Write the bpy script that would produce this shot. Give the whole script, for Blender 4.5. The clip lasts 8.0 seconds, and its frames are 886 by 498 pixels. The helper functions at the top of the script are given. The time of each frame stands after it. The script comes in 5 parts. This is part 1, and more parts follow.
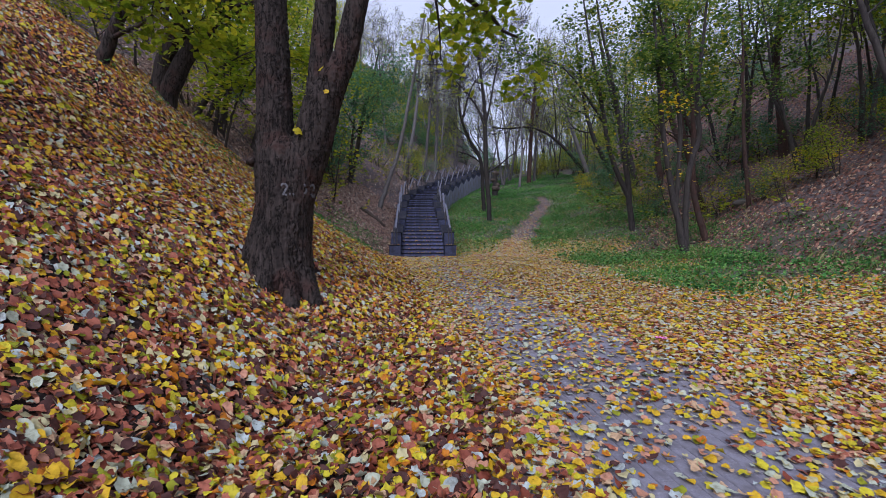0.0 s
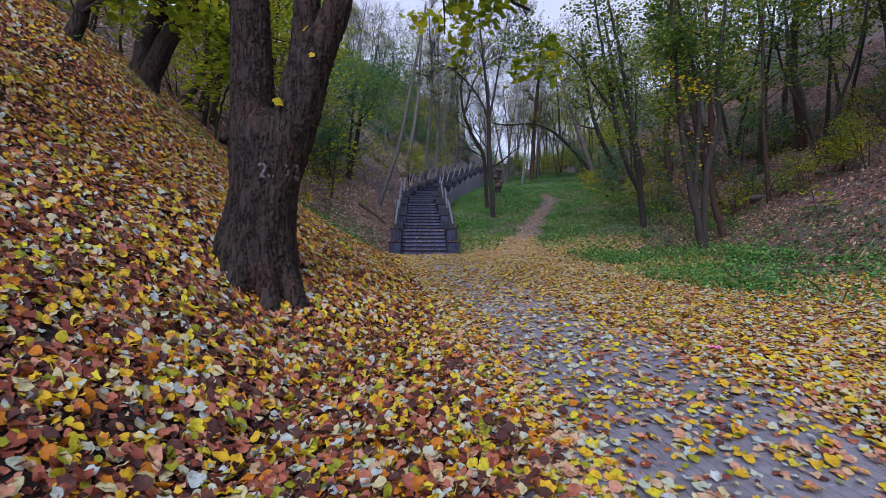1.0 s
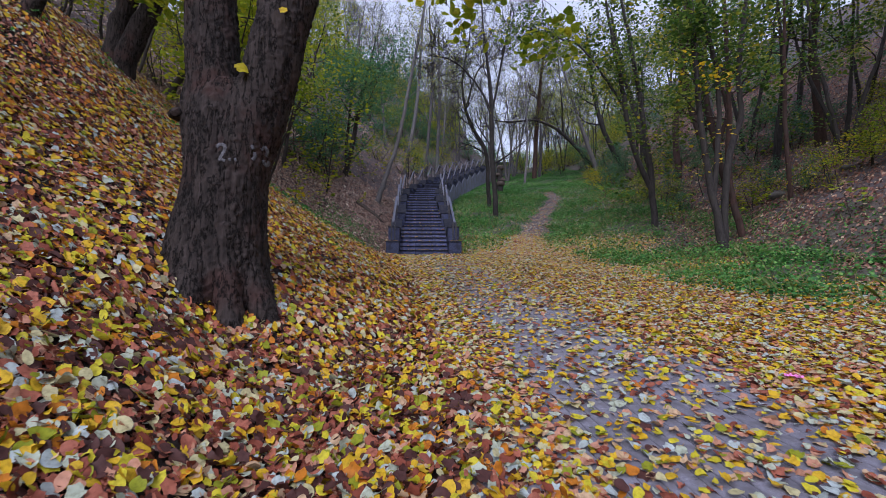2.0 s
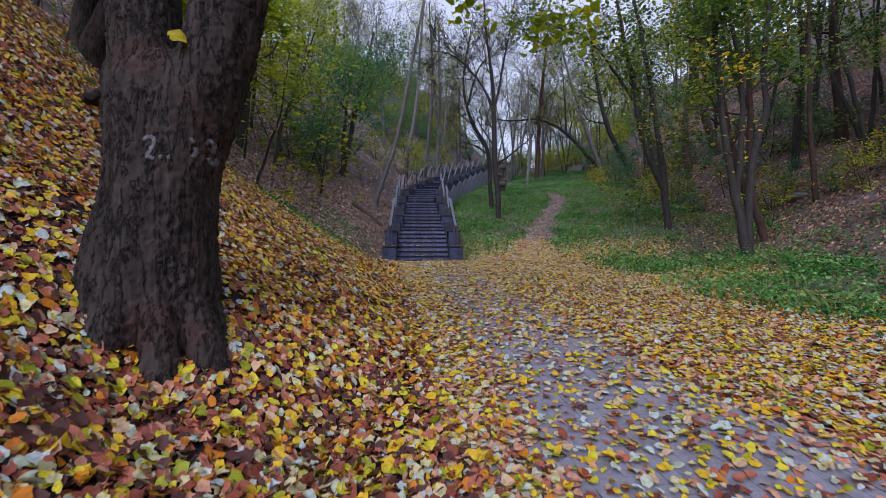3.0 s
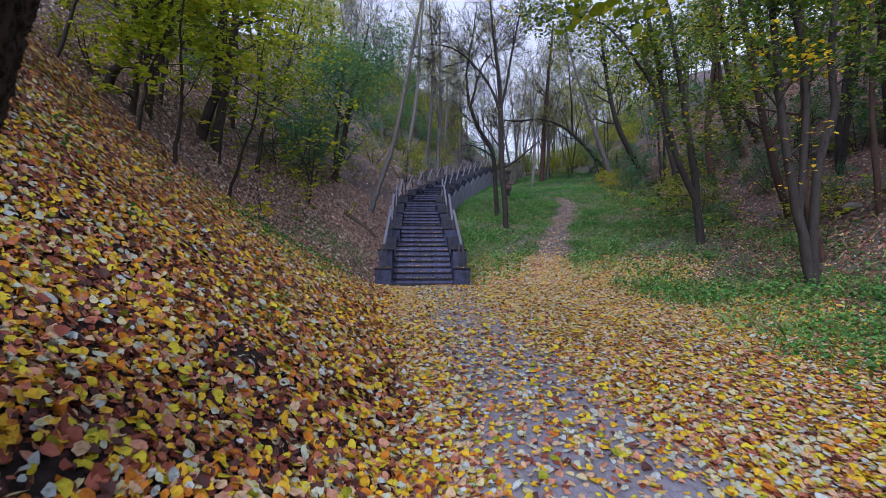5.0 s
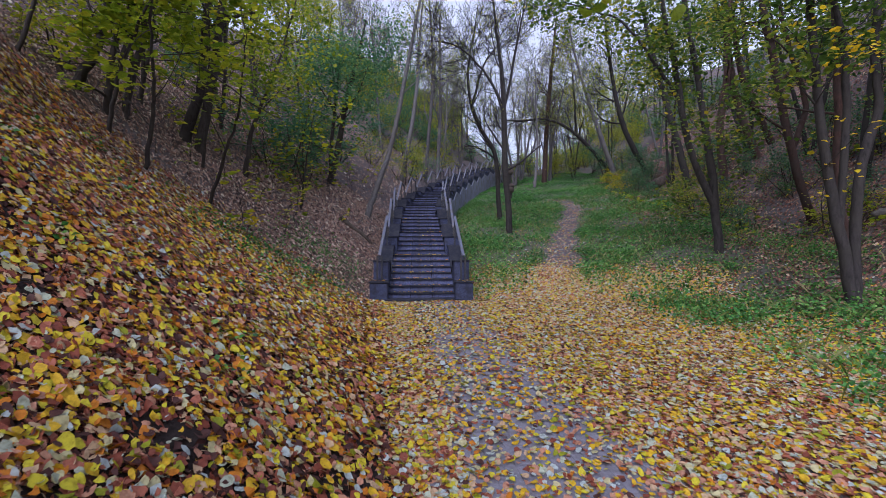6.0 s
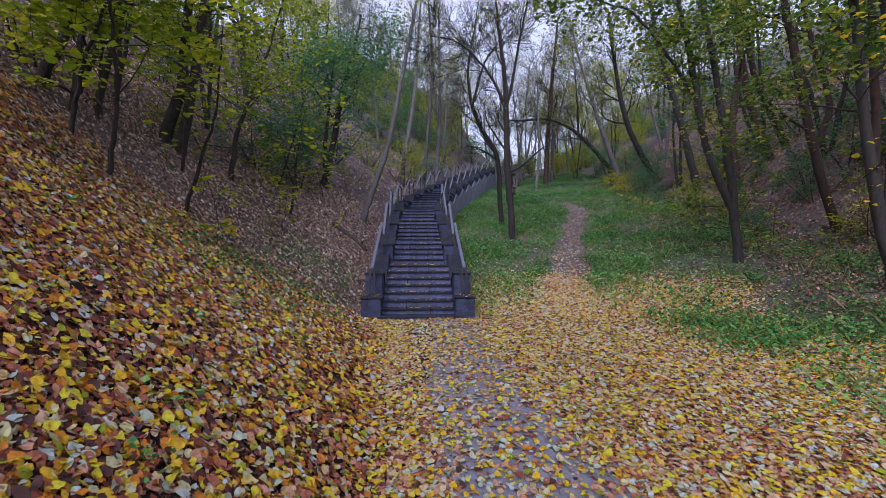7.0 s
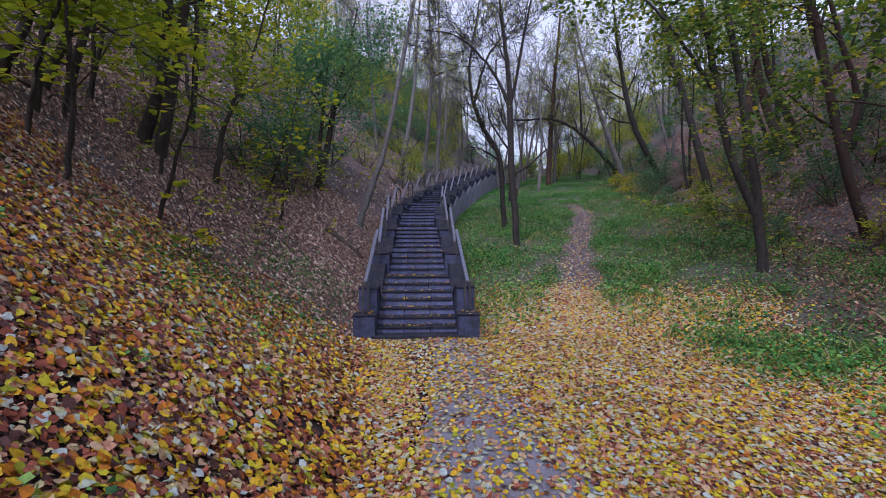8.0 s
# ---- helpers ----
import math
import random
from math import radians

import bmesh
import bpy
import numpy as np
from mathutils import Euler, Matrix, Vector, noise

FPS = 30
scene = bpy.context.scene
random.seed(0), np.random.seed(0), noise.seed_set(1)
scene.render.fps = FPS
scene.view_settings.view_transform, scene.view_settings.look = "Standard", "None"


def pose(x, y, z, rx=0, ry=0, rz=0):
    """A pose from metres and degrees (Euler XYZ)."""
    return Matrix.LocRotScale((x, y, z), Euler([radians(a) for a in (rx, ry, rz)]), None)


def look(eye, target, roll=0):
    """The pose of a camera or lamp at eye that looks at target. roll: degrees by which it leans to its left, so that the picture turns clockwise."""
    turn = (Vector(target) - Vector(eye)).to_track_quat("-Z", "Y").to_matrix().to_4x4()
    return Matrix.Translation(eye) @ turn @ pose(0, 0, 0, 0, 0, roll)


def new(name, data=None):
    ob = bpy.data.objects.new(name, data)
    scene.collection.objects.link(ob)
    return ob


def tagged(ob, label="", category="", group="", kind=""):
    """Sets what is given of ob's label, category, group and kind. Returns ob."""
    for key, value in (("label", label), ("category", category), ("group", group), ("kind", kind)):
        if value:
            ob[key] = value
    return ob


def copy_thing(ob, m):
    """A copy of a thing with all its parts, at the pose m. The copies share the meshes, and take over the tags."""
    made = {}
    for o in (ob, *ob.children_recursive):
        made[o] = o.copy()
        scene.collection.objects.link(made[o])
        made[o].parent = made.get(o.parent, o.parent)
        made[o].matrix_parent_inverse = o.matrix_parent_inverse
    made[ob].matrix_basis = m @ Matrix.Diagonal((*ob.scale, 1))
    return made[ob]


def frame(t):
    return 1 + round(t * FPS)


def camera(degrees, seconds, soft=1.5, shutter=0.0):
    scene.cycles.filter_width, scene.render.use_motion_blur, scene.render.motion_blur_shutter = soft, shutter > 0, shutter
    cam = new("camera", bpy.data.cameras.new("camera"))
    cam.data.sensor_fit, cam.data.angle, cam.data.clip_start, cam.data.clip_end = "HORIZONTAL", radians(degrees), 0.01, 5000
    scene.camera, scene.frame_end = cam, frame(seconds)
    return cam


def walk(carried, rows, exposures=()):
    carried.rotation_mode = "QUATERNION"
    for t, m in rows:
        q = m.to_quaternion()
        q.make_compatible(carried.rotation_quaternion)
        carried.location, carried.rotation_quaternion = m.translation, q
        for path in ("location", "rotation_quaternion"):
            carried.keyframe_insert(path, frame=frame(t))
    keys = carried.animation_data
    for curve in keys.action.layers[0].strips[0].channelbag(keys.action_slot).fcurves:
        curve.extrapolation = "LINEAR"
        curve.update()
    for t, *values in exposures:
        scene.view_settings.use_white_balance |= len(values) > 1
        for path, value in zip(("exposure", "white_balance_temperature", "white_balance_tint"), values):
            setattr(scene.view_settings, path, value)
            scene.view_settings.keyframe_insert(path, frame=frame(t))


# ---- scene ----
cam = camera(89.0, 8.0, soft=0.85, shutter=0.22)
METRES, EYE, TILT, LEAN, TURN = 6.07, 1.5, 0.0, 0.0, 0.0
ROWS = [
    (0, 0.0000, 0.0000, 0.0000, 0.00, -0.00, 0.00),
    (0.5, -0.0052, 0.0733, -0.0070, 0.05, -0.02, -0.01),
    (1, -0.0109, 0.1486, -0.0140, 0.08, -0.04, -0.01),
    (2.5, -0.0134, 0.3839, -0.0086, 0.17, -0.13, -0.04),
    (3, -0.0133, 0.4654, 0.0162, 0.20, -0.12, -0.01),
    (3.5, -0.0155, 0.5474, 0.0396, 0.18, -0.08, 0.02),
    (4, -0.0203, 0.6283, 0.0627, 0.20, -0.11, 0.04),
    (4.5, -0.0246, 0.7084, 0.0857, 0.21, -0.09, 0.03),
    (6, -0.0302, 0.9494, 0.1556, 0.23, -0.11, 0.06),
    (6.5, -0.0293, 1.0289, 0.1768, 0.20, -0.11, 0.08),
    (7, -0.0281, 1.1080, 0.1979, 0.18, -0.11, 0.09),
    (7.5, -0.0291, 1.1866, 0.2183, 0.17, -0.10, 0.12),
    (8, -0.0324, 1.2651, 0.2349, 0.17, -0.09, 0.17),
]
walk(cam, [(t, pose(0, 0, EYE, TILT, LEAN, TURN) @ pose(METRES * x, METRES * y, METRES * z, 90 + pitch, roll, yaw)) for t, x, y, z, yaw, pitch, roll in ROWS],
     exposures=[(0.0, 0.58, 5470, 17), (3.0, 0.58, 5470, 17), (4.5, 0.78, 5440, 17), (8.0, 0.78, 5420, 21)])

# ---- world, sun, exposure ----
SUN_UP, SUN_ROUND = 42.0, 196.0
world = bpy.data.worlds.new("sky")
scene.world = world
world.use_nodes = True
wn, wl = world.node_tree.nodes, world.node_tree.links
sky = wn.new("ShaderNodeTexSky")
sky.sky_type = "NISHITA"
sky.sun_disc = False
sky.sun_elevation, sky.sun_rotation = radians(SUN_UP), radians(SUN_ROUND)
sky.air_density, sky.dust_density, sky.ozone_density = 1.0, 4.0, 1.0
wn["Background"].inputs["Strength"].default_value = 0.15
cloud = wn.new("ShaderNodeMix")
cloud.data_type = "RGBA"
cloud.inputs[0].default_value = 0.7
cloud.inputs[7].default_value = (4.15, 4.0, 4.15, 1)
wl.new(sky.outputs[0], cloud.inputs[6])
wl.new(cloud.outputs[2], wn["Background"].inputs["Color"])
sun_data = bpy.data.lights.new("sun", "SUN")
sun_data.energy, sun_data.angle, sun_data.color = 1.2, radians(40), (1.0, 0.97, 0.95)
sun = new("sun", sun_data)
a, e = radians(SUN_ROUND), radians(SUN_UP)
sun.matrix_world = look((0, 0, 60), Vector((0, 0, 60)) - Vector((math.sin(a) * math.cos(e), math.cos(a) * math.cos(e), math.sin(e))))

# ---- materials ----


def nodes_of(name):
    m = bpy.data.materials.new(name)
    m.use_nodes = True
    t = m.node_tree
    return m, t.nodes, t.links, t.nodes["Principled BSDF"]


def ramp(n, stops, mode="LINEAR"):
    r = n.new("ShaderNodeValToRGB")
    r.color_ramp.interpolation = mode
    while len(r.color_ramp.elements) < len(stops):
        r.color_ramp.elements.new(0.5)
    for el, (p, c) in zip(r.color_ramp.elements, stops):
        el.position, el.color = p, (*c, 1)
    return r


def noise_node(n, l, coord, scale, detail=4, rough=0.6, stretch=None):
    k = n.new("ShaderNodeTexNoise")
    k.inputs["Scale"].default_value, k.inputs["Detail"].default_value, k.inputs["Roughness"].default_value = scale, detail, rough
    if stretch:
        mp = n.new("ShaderNodeMapping")
        mp.inputs["Scale"].default_value = stretch
        l.new(coord, mp.inputs[0])
        coord = mp.outputs[0]
    l.new(coord, k.inputs["Vector"])
    return k


def mix(n, l, fac, a, b, mode="MIX"):
    m = n.new("ShaderNodeMix")
    m.data_type, m.blend_type = "RGBA", mode
    for k, v in ((0, fac), (6, a), (7, b)):
        if isinstance(v, (int, float)):
            m.inputs[k].default_value = v
        elif isinstance(v, tuple):
            m.inputs[k].default_value = (*v, 1)
        else:
            l.new(v, m.inputs[k])
    return m.outputs[2]


def bump(n, l, bsdf, height, strength, dist):
    b = n.new("ShaderNodeBump")
    b.inputs["Strength"].default_value, b.inputs["Distance"].default_value = strength, dist
    l.new(height, b.inputs["Height"])
    l.new(b.outputs[0], bsdf.inputs["Normal"])


def surface(name, dark, light, scale, rough=0.8, stretch=None, relief=0.4, dist=0.02, stain=None, spec=0.3, metal=0.0, per_object=0.0):
    """Two scales of noise over a two-colour surface, with relief; stain: a third colour in large patches."""
    m, n, l, b = nodes_of(name)
    co = n.new("ShaderNodeTexCoord").outputs["Object"]
    fine = noise_node(n, l, co, scale, 6, 0.65, stretch)
    big = noise_node(n, l, co, scale * 0.13, 3)
    c = ramp(n, [(0.3, dark), (0.7, light)])
    l.new(fine.outputs[0], c.inputs[0])
    out = c.outputs[0]
    if stain:
        f = ramp(n, [(0.45, (0, 0, 0)), (0.65, (1, 1, 1))])
        l.new(big.outputs[0], f.inputs[0])
        out = mix(n, l, f.outputs[0], out, stain)
    if per_object:
        oi = n.new("ShaderNodeObjectInfo")
        g = ramp(n, [(0, (1 - per_object,) * 3), (1, (1 + per_object,) * 3)])
        l.new(oi.outputs["Random"], g.inputs[0])
        out = mix(n, l, 1.0, out, g.outputs[0], "MULTIPLY")
    l.new(out, b.inputs["Base Color"])
    b.inputs["Roughness"].default_value, b.inputs["Metallic"].default_value = rough, metal
    b.inputs["Specular IOR Level"].default_value = spec
    bump(n, l, b, fine.outputs[0], relief, dist)
    return m


def leaf_material(name, stops, through_light=0.3, rough=0.55, per_object=True, spec=0.35):
    """Leaves: each carries a number, tone, that picks its colour."""
    m, n, l, b = nodes_of(name)
    at = n.new("ShaderNodeAttribute")
    at.attribute_name = "tone"
    c = ramp(n, stops, "CONSTANT" if len(stops) > 6 else "LINEAR")
    l.new(at.outputs["Fac"], c.inputs[0])
    co = n.new("ShaderNodeTexCoord").outputs["Object"]
    nz = noise_node(n, l, co, 34.0, 5)
    g = ramp(n, [(0.3, (0.58, 0.54, 0.48)), (0.5, (0.95, 0.94, 0.92)), (0.7, (1.15, 1.13, 1.1))])
    l.new(nz.outputs[0], g.inputs[0])
    out = mix(n, l, 1.0, c.outputs[0], g.outputs[0], "MULTIPLY")
    if per_object:
        oi = n.new("ShaderNodeObjectInfo")
        h = ramp(n, [(0, (0.75, 0.85, 0.9)), (0.5, (1, 1, 1)), (1, (1.2, 1.08, 0.85))])
        l.new(oi.outputs["Random"], h.inputs[0])
        out = mix(n, l, 1.0, out, h.outputs[0], "MULTIPLY")
    l.new(out, b.inputs["Base Color"])
    b.inputs["Roughness"].default_value = rough
    b.inputs["Specular IOR Level"].default_value = spec
    if through_light:
        tr = n.new("ShaderNodeBsdfTranslucent")
        l.new(out, tr.inputs["Color"])
        ms = n.new("ShaderNodeMixShader")
        ms.inputs[0].default_value = through_light
        l.new(b.outputs[0], ms.inputs[1])
        l.new(tr.outputs[0], ms.inputs[2])
        l.new(ms.outputs[0], n["Material Output"].inputs[0])
    return m




def furrowed_bark():
    """Long ridges with dark cracks between them, grey-brown with rusty patches."""
    m, n, l, b = nodes_of("furrowed_bark")
    co = n.new("ShaderNodeTexCoord").outputs["Object"]
    ridge = noise_node(n, l, co, 20, 7, 0.62, (1, 1, 0.16))
    crack = noise_node(n, l, co, 11, 5, 0.6, (1, 1, 0.2))
    chips = noise_node(n, l, co, 45, 4, 0.7, (1, 1, 0.6))
    big = noise_node(n, l, co, 1.7, 4)
    c = ramp(n, [(0.3, (0.016, 0.0125, 0.0115)), (0.55, (0.043, 0.033, 0.03)), (0.75, (0.07, 0.055, 0.05))])
    l.new(ridge.outputs[0], c.inputs[0])
    rust = ramp(n, [(0.52, (0, 0, 0)), (0.66, (0.75, 0.75, 0.75))])
    l.new(big.outputs[0], rust.inputs[0])
    out = mix(n, l, rust.outputs[0], c.outputs[0], (0.06, 0.028, 0.023))
    lines = ramp(n, [(0.455, (1, 1, 1)), (0.485, (0.16, 0.15, 0.15)), (0.515, (0.16, 0.15, 0.15)), (0.545, (1, 1, 1))])
    l.new(crack.outputs[0], lines.inputs[0])
    some = ramp(n, [(0.4, (0, 0, 0)), (0.52, (1, 1, 1))])
    l.new(chips.outputs[0], some.inputs[0])
    out = mix(n, l, some.outputs[0], out, mix(n, l, 1.0, out, lines.outputs[0], "MULTIPLY"))
    l.new(out, b.inputs["Base Color"])
    b.inputs["Roughness"].default_value = 0.92
    b.inputs["Specular IOR Level"].default_value = 0.25
    high = mix(n, l, 0.45, ridge.outputs[0], lines.outputs[0])
    bump(n, l, b, high, 1.0, 0.03)
    return m


BARK_BIG = furrowed_bark()
BARK = surface("dark_bark", (0.014, 0.011, 0.01), (0.06, 0.046, 0.041), 22, 0.9, (1, 1, 0.22), 1.0, 0.03, (0.05, 0.042, 0.036))
BARK_GREY = surface("grey_bark", (0.013, 0.011, 0.011), (0.052, 0.044, 0.043), 16, 0.9, (1, 1, 0.3), 0.7, 0.02, (0.04, 0.035, 0.03), per_object=0.3)
# Bark of the distant trees, paled: the haze is put into its colour.
BARK_HAZE = surface("hazed_grey_bark", (0.045, 0.04, 0.043), (0.145, 0.134, 0.141), 16, 0.9, (1, 1, 0.3), 0.6, 0.02, (0.12, 0.11, 0.1), per_object=0.3)
BARK_RED = surface("red_brown_bark", (0.022, 0.012, 0.01), (0.085, 0.045, 0.036), 16, 0.9, (1, 1, 0.3), 0.7, 0.02, (0.05, 0.035, 0.03), per_object=0.3)
BARK_BIRCH = surface("birch_bark", (0.016, 0.014, 0.015), (0.21, 0.2, 0.205), 15, 0.75, (1, 1, 2.2), 0.4, 0.01, (0.10, 0.09, 0.085))
# Treads darkened for the shadow line under nosings, risers paled as lit from front.
GRANITE = surface("tread_stone_shaded", (0.008, 0.009, 0.015), (0.026, 0.028, 0.046), 60, 0.75, None, 0.25, 0.004, (0.035, 0.034, 0.042), 0.2, per_object=0.14)
RISER = surface("riser_stone_lit", (0.045, 0.051, 0.105), (0.135, 0.15, 0.29), 40, 0.7, None, 0.25, 0.004, (0.06, 0.062, 0.1), 0.25, per_object=0.25)
GRANITE_WALL = surface("grey_parapet_stone", (0.027, 0.031, 0.06), (0.078, 0.088, 0.165), 45, 0.8, None, 0.3, 0.005, (0.032, 0.034, 0.055), 0.2, per_object=0.12)
CONCRETE = surface("pale_grey_concrete", (0.17, 0.175, 0.24), (0.30, 0.31, 0.42), 14, 0.85, None, 0.3, 0.006, (0.19, 0.19, 0.21), 0.25, per_object=0.1)
STEEL = surface("grey_painted_steel", (0.08, 0.086, 0.135), (0.19, 0.2, 0.29), 30, 0.38, None, 0.1, 0.002, (0.14, 0.13, 0.13), 0.5, 0.35)
STEEL_DARK = surface("dark_painted_steel", (0.018, 0.019, 0.026), (0.045, 0.047, 0.06), 30, 0.45, None, 0.1, 0.002, (0.05, 0.045, 0.045), 0.5, 0.2)
PAVER = surface("grey_concrete_paver", (0.14, 0.134, 0.166), (0.24, 0.23, 0.277), 90, 0.75, None, 0.35, 0.003, (0.14, 0.13, 0.15), 0.35, per_object=0.15)
STONE = surface("grey_rough_stone", (0.06, 0.053, 0.05), (0.17, 0.15, 0.14), 9, 0.9, None, 0.8, 0.03, (0.09, 0.085, 0.07))
DEADWOOD = surface("dead_wood", (0.03, 0.022, 0.018), (0.11, 0.085, 0.07), 14, 0.9, (1, 0.3, 1), 0.7, 0.02)
FADED_PAINT = surface("faded_white_paint", (0.035, 0.03, 0.03), (0.19, 0.19, 0.215), 38, 0.85, (1, 1, 0.5), 0.5, 0.006)
PAINT = surface("white_paint", (0.07, 0.065, 0.07), (0.5, 0.5, 0.53), 55, 0.8, None, 0.3, 0.004)

LITTER = leaf_material("fallen_leaves", [
    (0.00, (0.075, 0.03, 0.026)), (0.10, (0.21, 0.055, 0.032)), (0.22, (0.35, 0.115, 0.072)), (0.32, (0.48, 0.24, 0.155)),
    (0.40, (0.52, 0.36, 0.22)), (0.47, (0.48, 0.17, 0.01)), (0.54, (0.59, 0.38, 0.012)), (0.66, (0.55, 0.48, 0.02)),
    (0.74, (0.25, 0.27, 0.010)), (0.81, (0.5, 0.46, 0.25)), (0.88, (0.42, 0.46, 0.36)), (0.95, (0.42, 0.48, 0.48))],
    0.12, 0.6, False, 0.25)
BROWN_LITTER = leaf_material("brown_fallen_leaves", [
    (0.0, (0.06, 0.042, 0.04)), (0.35, (0.19, 0.115, 0.095)), (0.65, (0.34, 0.2, 0.155)), (0.87, (0.5, 0.38, 0.31)), (1.0, (0.68, 0.62, 0.5))],
    0.05, 0.7, False, 0.25)
RED_LITTER = leaf_material("red_brown_fallen_leaves", [
    (0.0, (0.05, 0.028, 0.025)), (0.35, (0.15, 0.07, 0.055)), (0.65, (0.27, 0.13, 0.095)), (0.9, (0.36, 0.22, 0.16)), (1.0, (0.52, 0.42, 0.28))],
    0.05, 0.7, False, 0.25)
CROWN_LIGHT = leaf_material("yellow_green_leaves", [(0.0, (0.1, 0.17, 0.015)), (0.4, (0.28, 0.36, 0.02)), (0.75, (0.48, 0.49, 0.025)), (1.0, (0.66, 0.48, 0.02))], 0.55)
CROWN_SPRAY = leaf_material("bright_maple_leaves", [(0.0, (0.13, 0.21, 0.012)), (0.5, (0.33, 0.4, 0.018)), (1.0, (0.62, 0.55, 0.02))], 0.58, 0.5, False)
CROWN_GREEN = leaf_material("green_leaves", [(0.0, (0.035, 0.09, 0.022)), (0.45, (0.115, 0.205, 0.035)), (0.85, (0.33, 0.37, 0.04)), (1.0, (0.6, 0.5, 0.03))], 0.58)
CROWN_DARK = leaf_material("dark_green_leaves", [(0.0, (0.05, 0.15, 0.08)), (0.7, (0.12, 0.27, 0.13)), (1.0, (0.28, 0.36, 0.09))], 0.52)
CROWN_YELLOW = leaf_material("yellow_leaves", [(0.0, (0.5, 0.46, 0.02)), (0.6, (0.75, 0.56, 0.012)), (1.0, (0.75, 0.46, 0.012))], 0.5)
HERB = leaf_material("green_herb_leaves", [(0.0, (0.022, 0.085, 0.024)), (0.5, (0.078, 0.26, 0.05)), (1.0, (0.25, 0.44, 0.09))], 0.32, 0.45, False)
DRY_GRASS = leaf_material("grass_blades", [(0.0, (0.08, 0.14, 0.025)), (0.5, (0.18, 0.22, 0.055)), (1.0, (0.42, 0.36, 0.2))], 0.25, 0.6, False)


def soil_material():
    m, n, l, b = nodes_of("woodland_soil")
    co = n.new("ShaderNodeTexCoord").outputs["Object"]
    fine = noise_node(n, l, co, 14, 8, 0.7)
    big = noise_node(n, l, co, 0.7, 4)
    crumbs = noise_node(n, l, co, 60, 3, 0.7)
    soil = ramp(n, [(0.3, (0.04, 0.035, 0.038)), (0.7, (0.175, 0.152, 0.158))])
    l.new(fine.outputs[0], soil.inputs[0])
    leafy = ramp(n, [(0.35, (0.05, 0.039, 0.04)), (0.65, (0.21, 0.165, 0.158))])
    l.new(crumbs.outputs[0], leafy.inputs[0])
    patch = ramp(n, [(0.4, (0, 0, 0)), (0.6, (1, 1, 1))])
    l.new(big.outputs[0], patch.inputs[0])
    out = mix(n, l, patch.outputs[0], soil.outputs[0], leafy.outputs[0])
    at = n.new("ShaderNodeAttribute")
    at.attribute_name = "green"
    green = ramp(n, [(0.3, (0.025, 0.045, 0.016)), (0.7, (0.075, 0.105, 0.035))])
    l.new(crumbs.outputs[0], green.inputs[0])
    out = mix(n, l, at.outputs["Fac"], out, green.outputs[0])
    at3 = n.new("ShaderNodeAttribute")
    at3.attribute_name = "humus"
    moist = ramp(n, [(0.3, (0.012, 0.009, 0.009)), (0.7, (0.05, 0.037, 0.034))])
    l.new(fine.outputs[0], moist.inputs[0])
    out = mix(n, l, at3.outputs["Fac"], out, moist.outputs[0])
    at2 = n.new("ShaderNodeAttribute")
    at2.attribute_name = "trodden"
    bare = ramp(n, [(0.3, (0.05, 0.043, 0.05)), (0.7, (0.15, 0.13, 0.145))])
    l.new(fine.outputs[0], bare.inputs[0])
    out = mix(n, l, at2.outputs["Fac"], out, bare.outputs[0])
    l.new(out, b.inputs["Base Color"])
    b.inputs["Roughness"].default_value = 0.95
    b.inputs["Specular IOR Level"].default_value = 0.15
    bump(n, l, b, fine.outputs[0], 0.7, 0.04)
    return m


SOIL = soil_material()

# ---- the lie of the land ----
STAIR_LINE = [(-0.75, 16.72), (-1.05, 22.0), (-1.3, 25.0), (-1.35, 27.5), (-1.05, 30.8), (-0.6, 34.1), (-0.05, 37.4), (0.6, 41.0), (1.4, 45.0), (2.3, 49.0), (3.4, 53.0), (5.0, 58.0), (7.4, 63.0), (10.5, 68.5)]
TRAIL = [(1.0, 13.5), (2.5, 17.4), (3.1, 19.0), (3.6, 20.6), (4.6, 23.8), (6.1, 28.6), (7.1, 31.2), (7.5, 33.6), (7.2, 36.0), (6.6, 38.5)]
TOE = ([-60, 3.0, 5.5, 7.0, 9.0, 10.5, 12.5, 14.5, 17.0, 19.0, 60], [-1.3, -1.25, -0.85, -0.45, -0.5, -0.8, -1.1, -1.6, -2.3, -2.5, -2.5])


def along(line, y):
    return np.interp(y, [p[1] for p in line], [p[0] for p in line])


def smooth(a, b, v):
    t = np.clip((v - a) / (b - a), 0, 1)
    return t * t * (3 - 2 * t)


def soft_ramp(v, r=0.5):
    """max(v, 0) with a rounded foot."""
    return 0.5 * (v + np.sqrt(v * v + r * r)) - 0.5 * r * np.exp(-np.abs(v))


def ripple(x, y, s, ph=0.0):
    return (np.sin(x * s + 1.3 * ph + 1.7 * np.sin(y * s * 0.7 + ph)) + np.sin(y * s * 1.13 + 2.1 * ph + 1.5 * np.sin(x * s * 0.83 - ph))) * 0.5


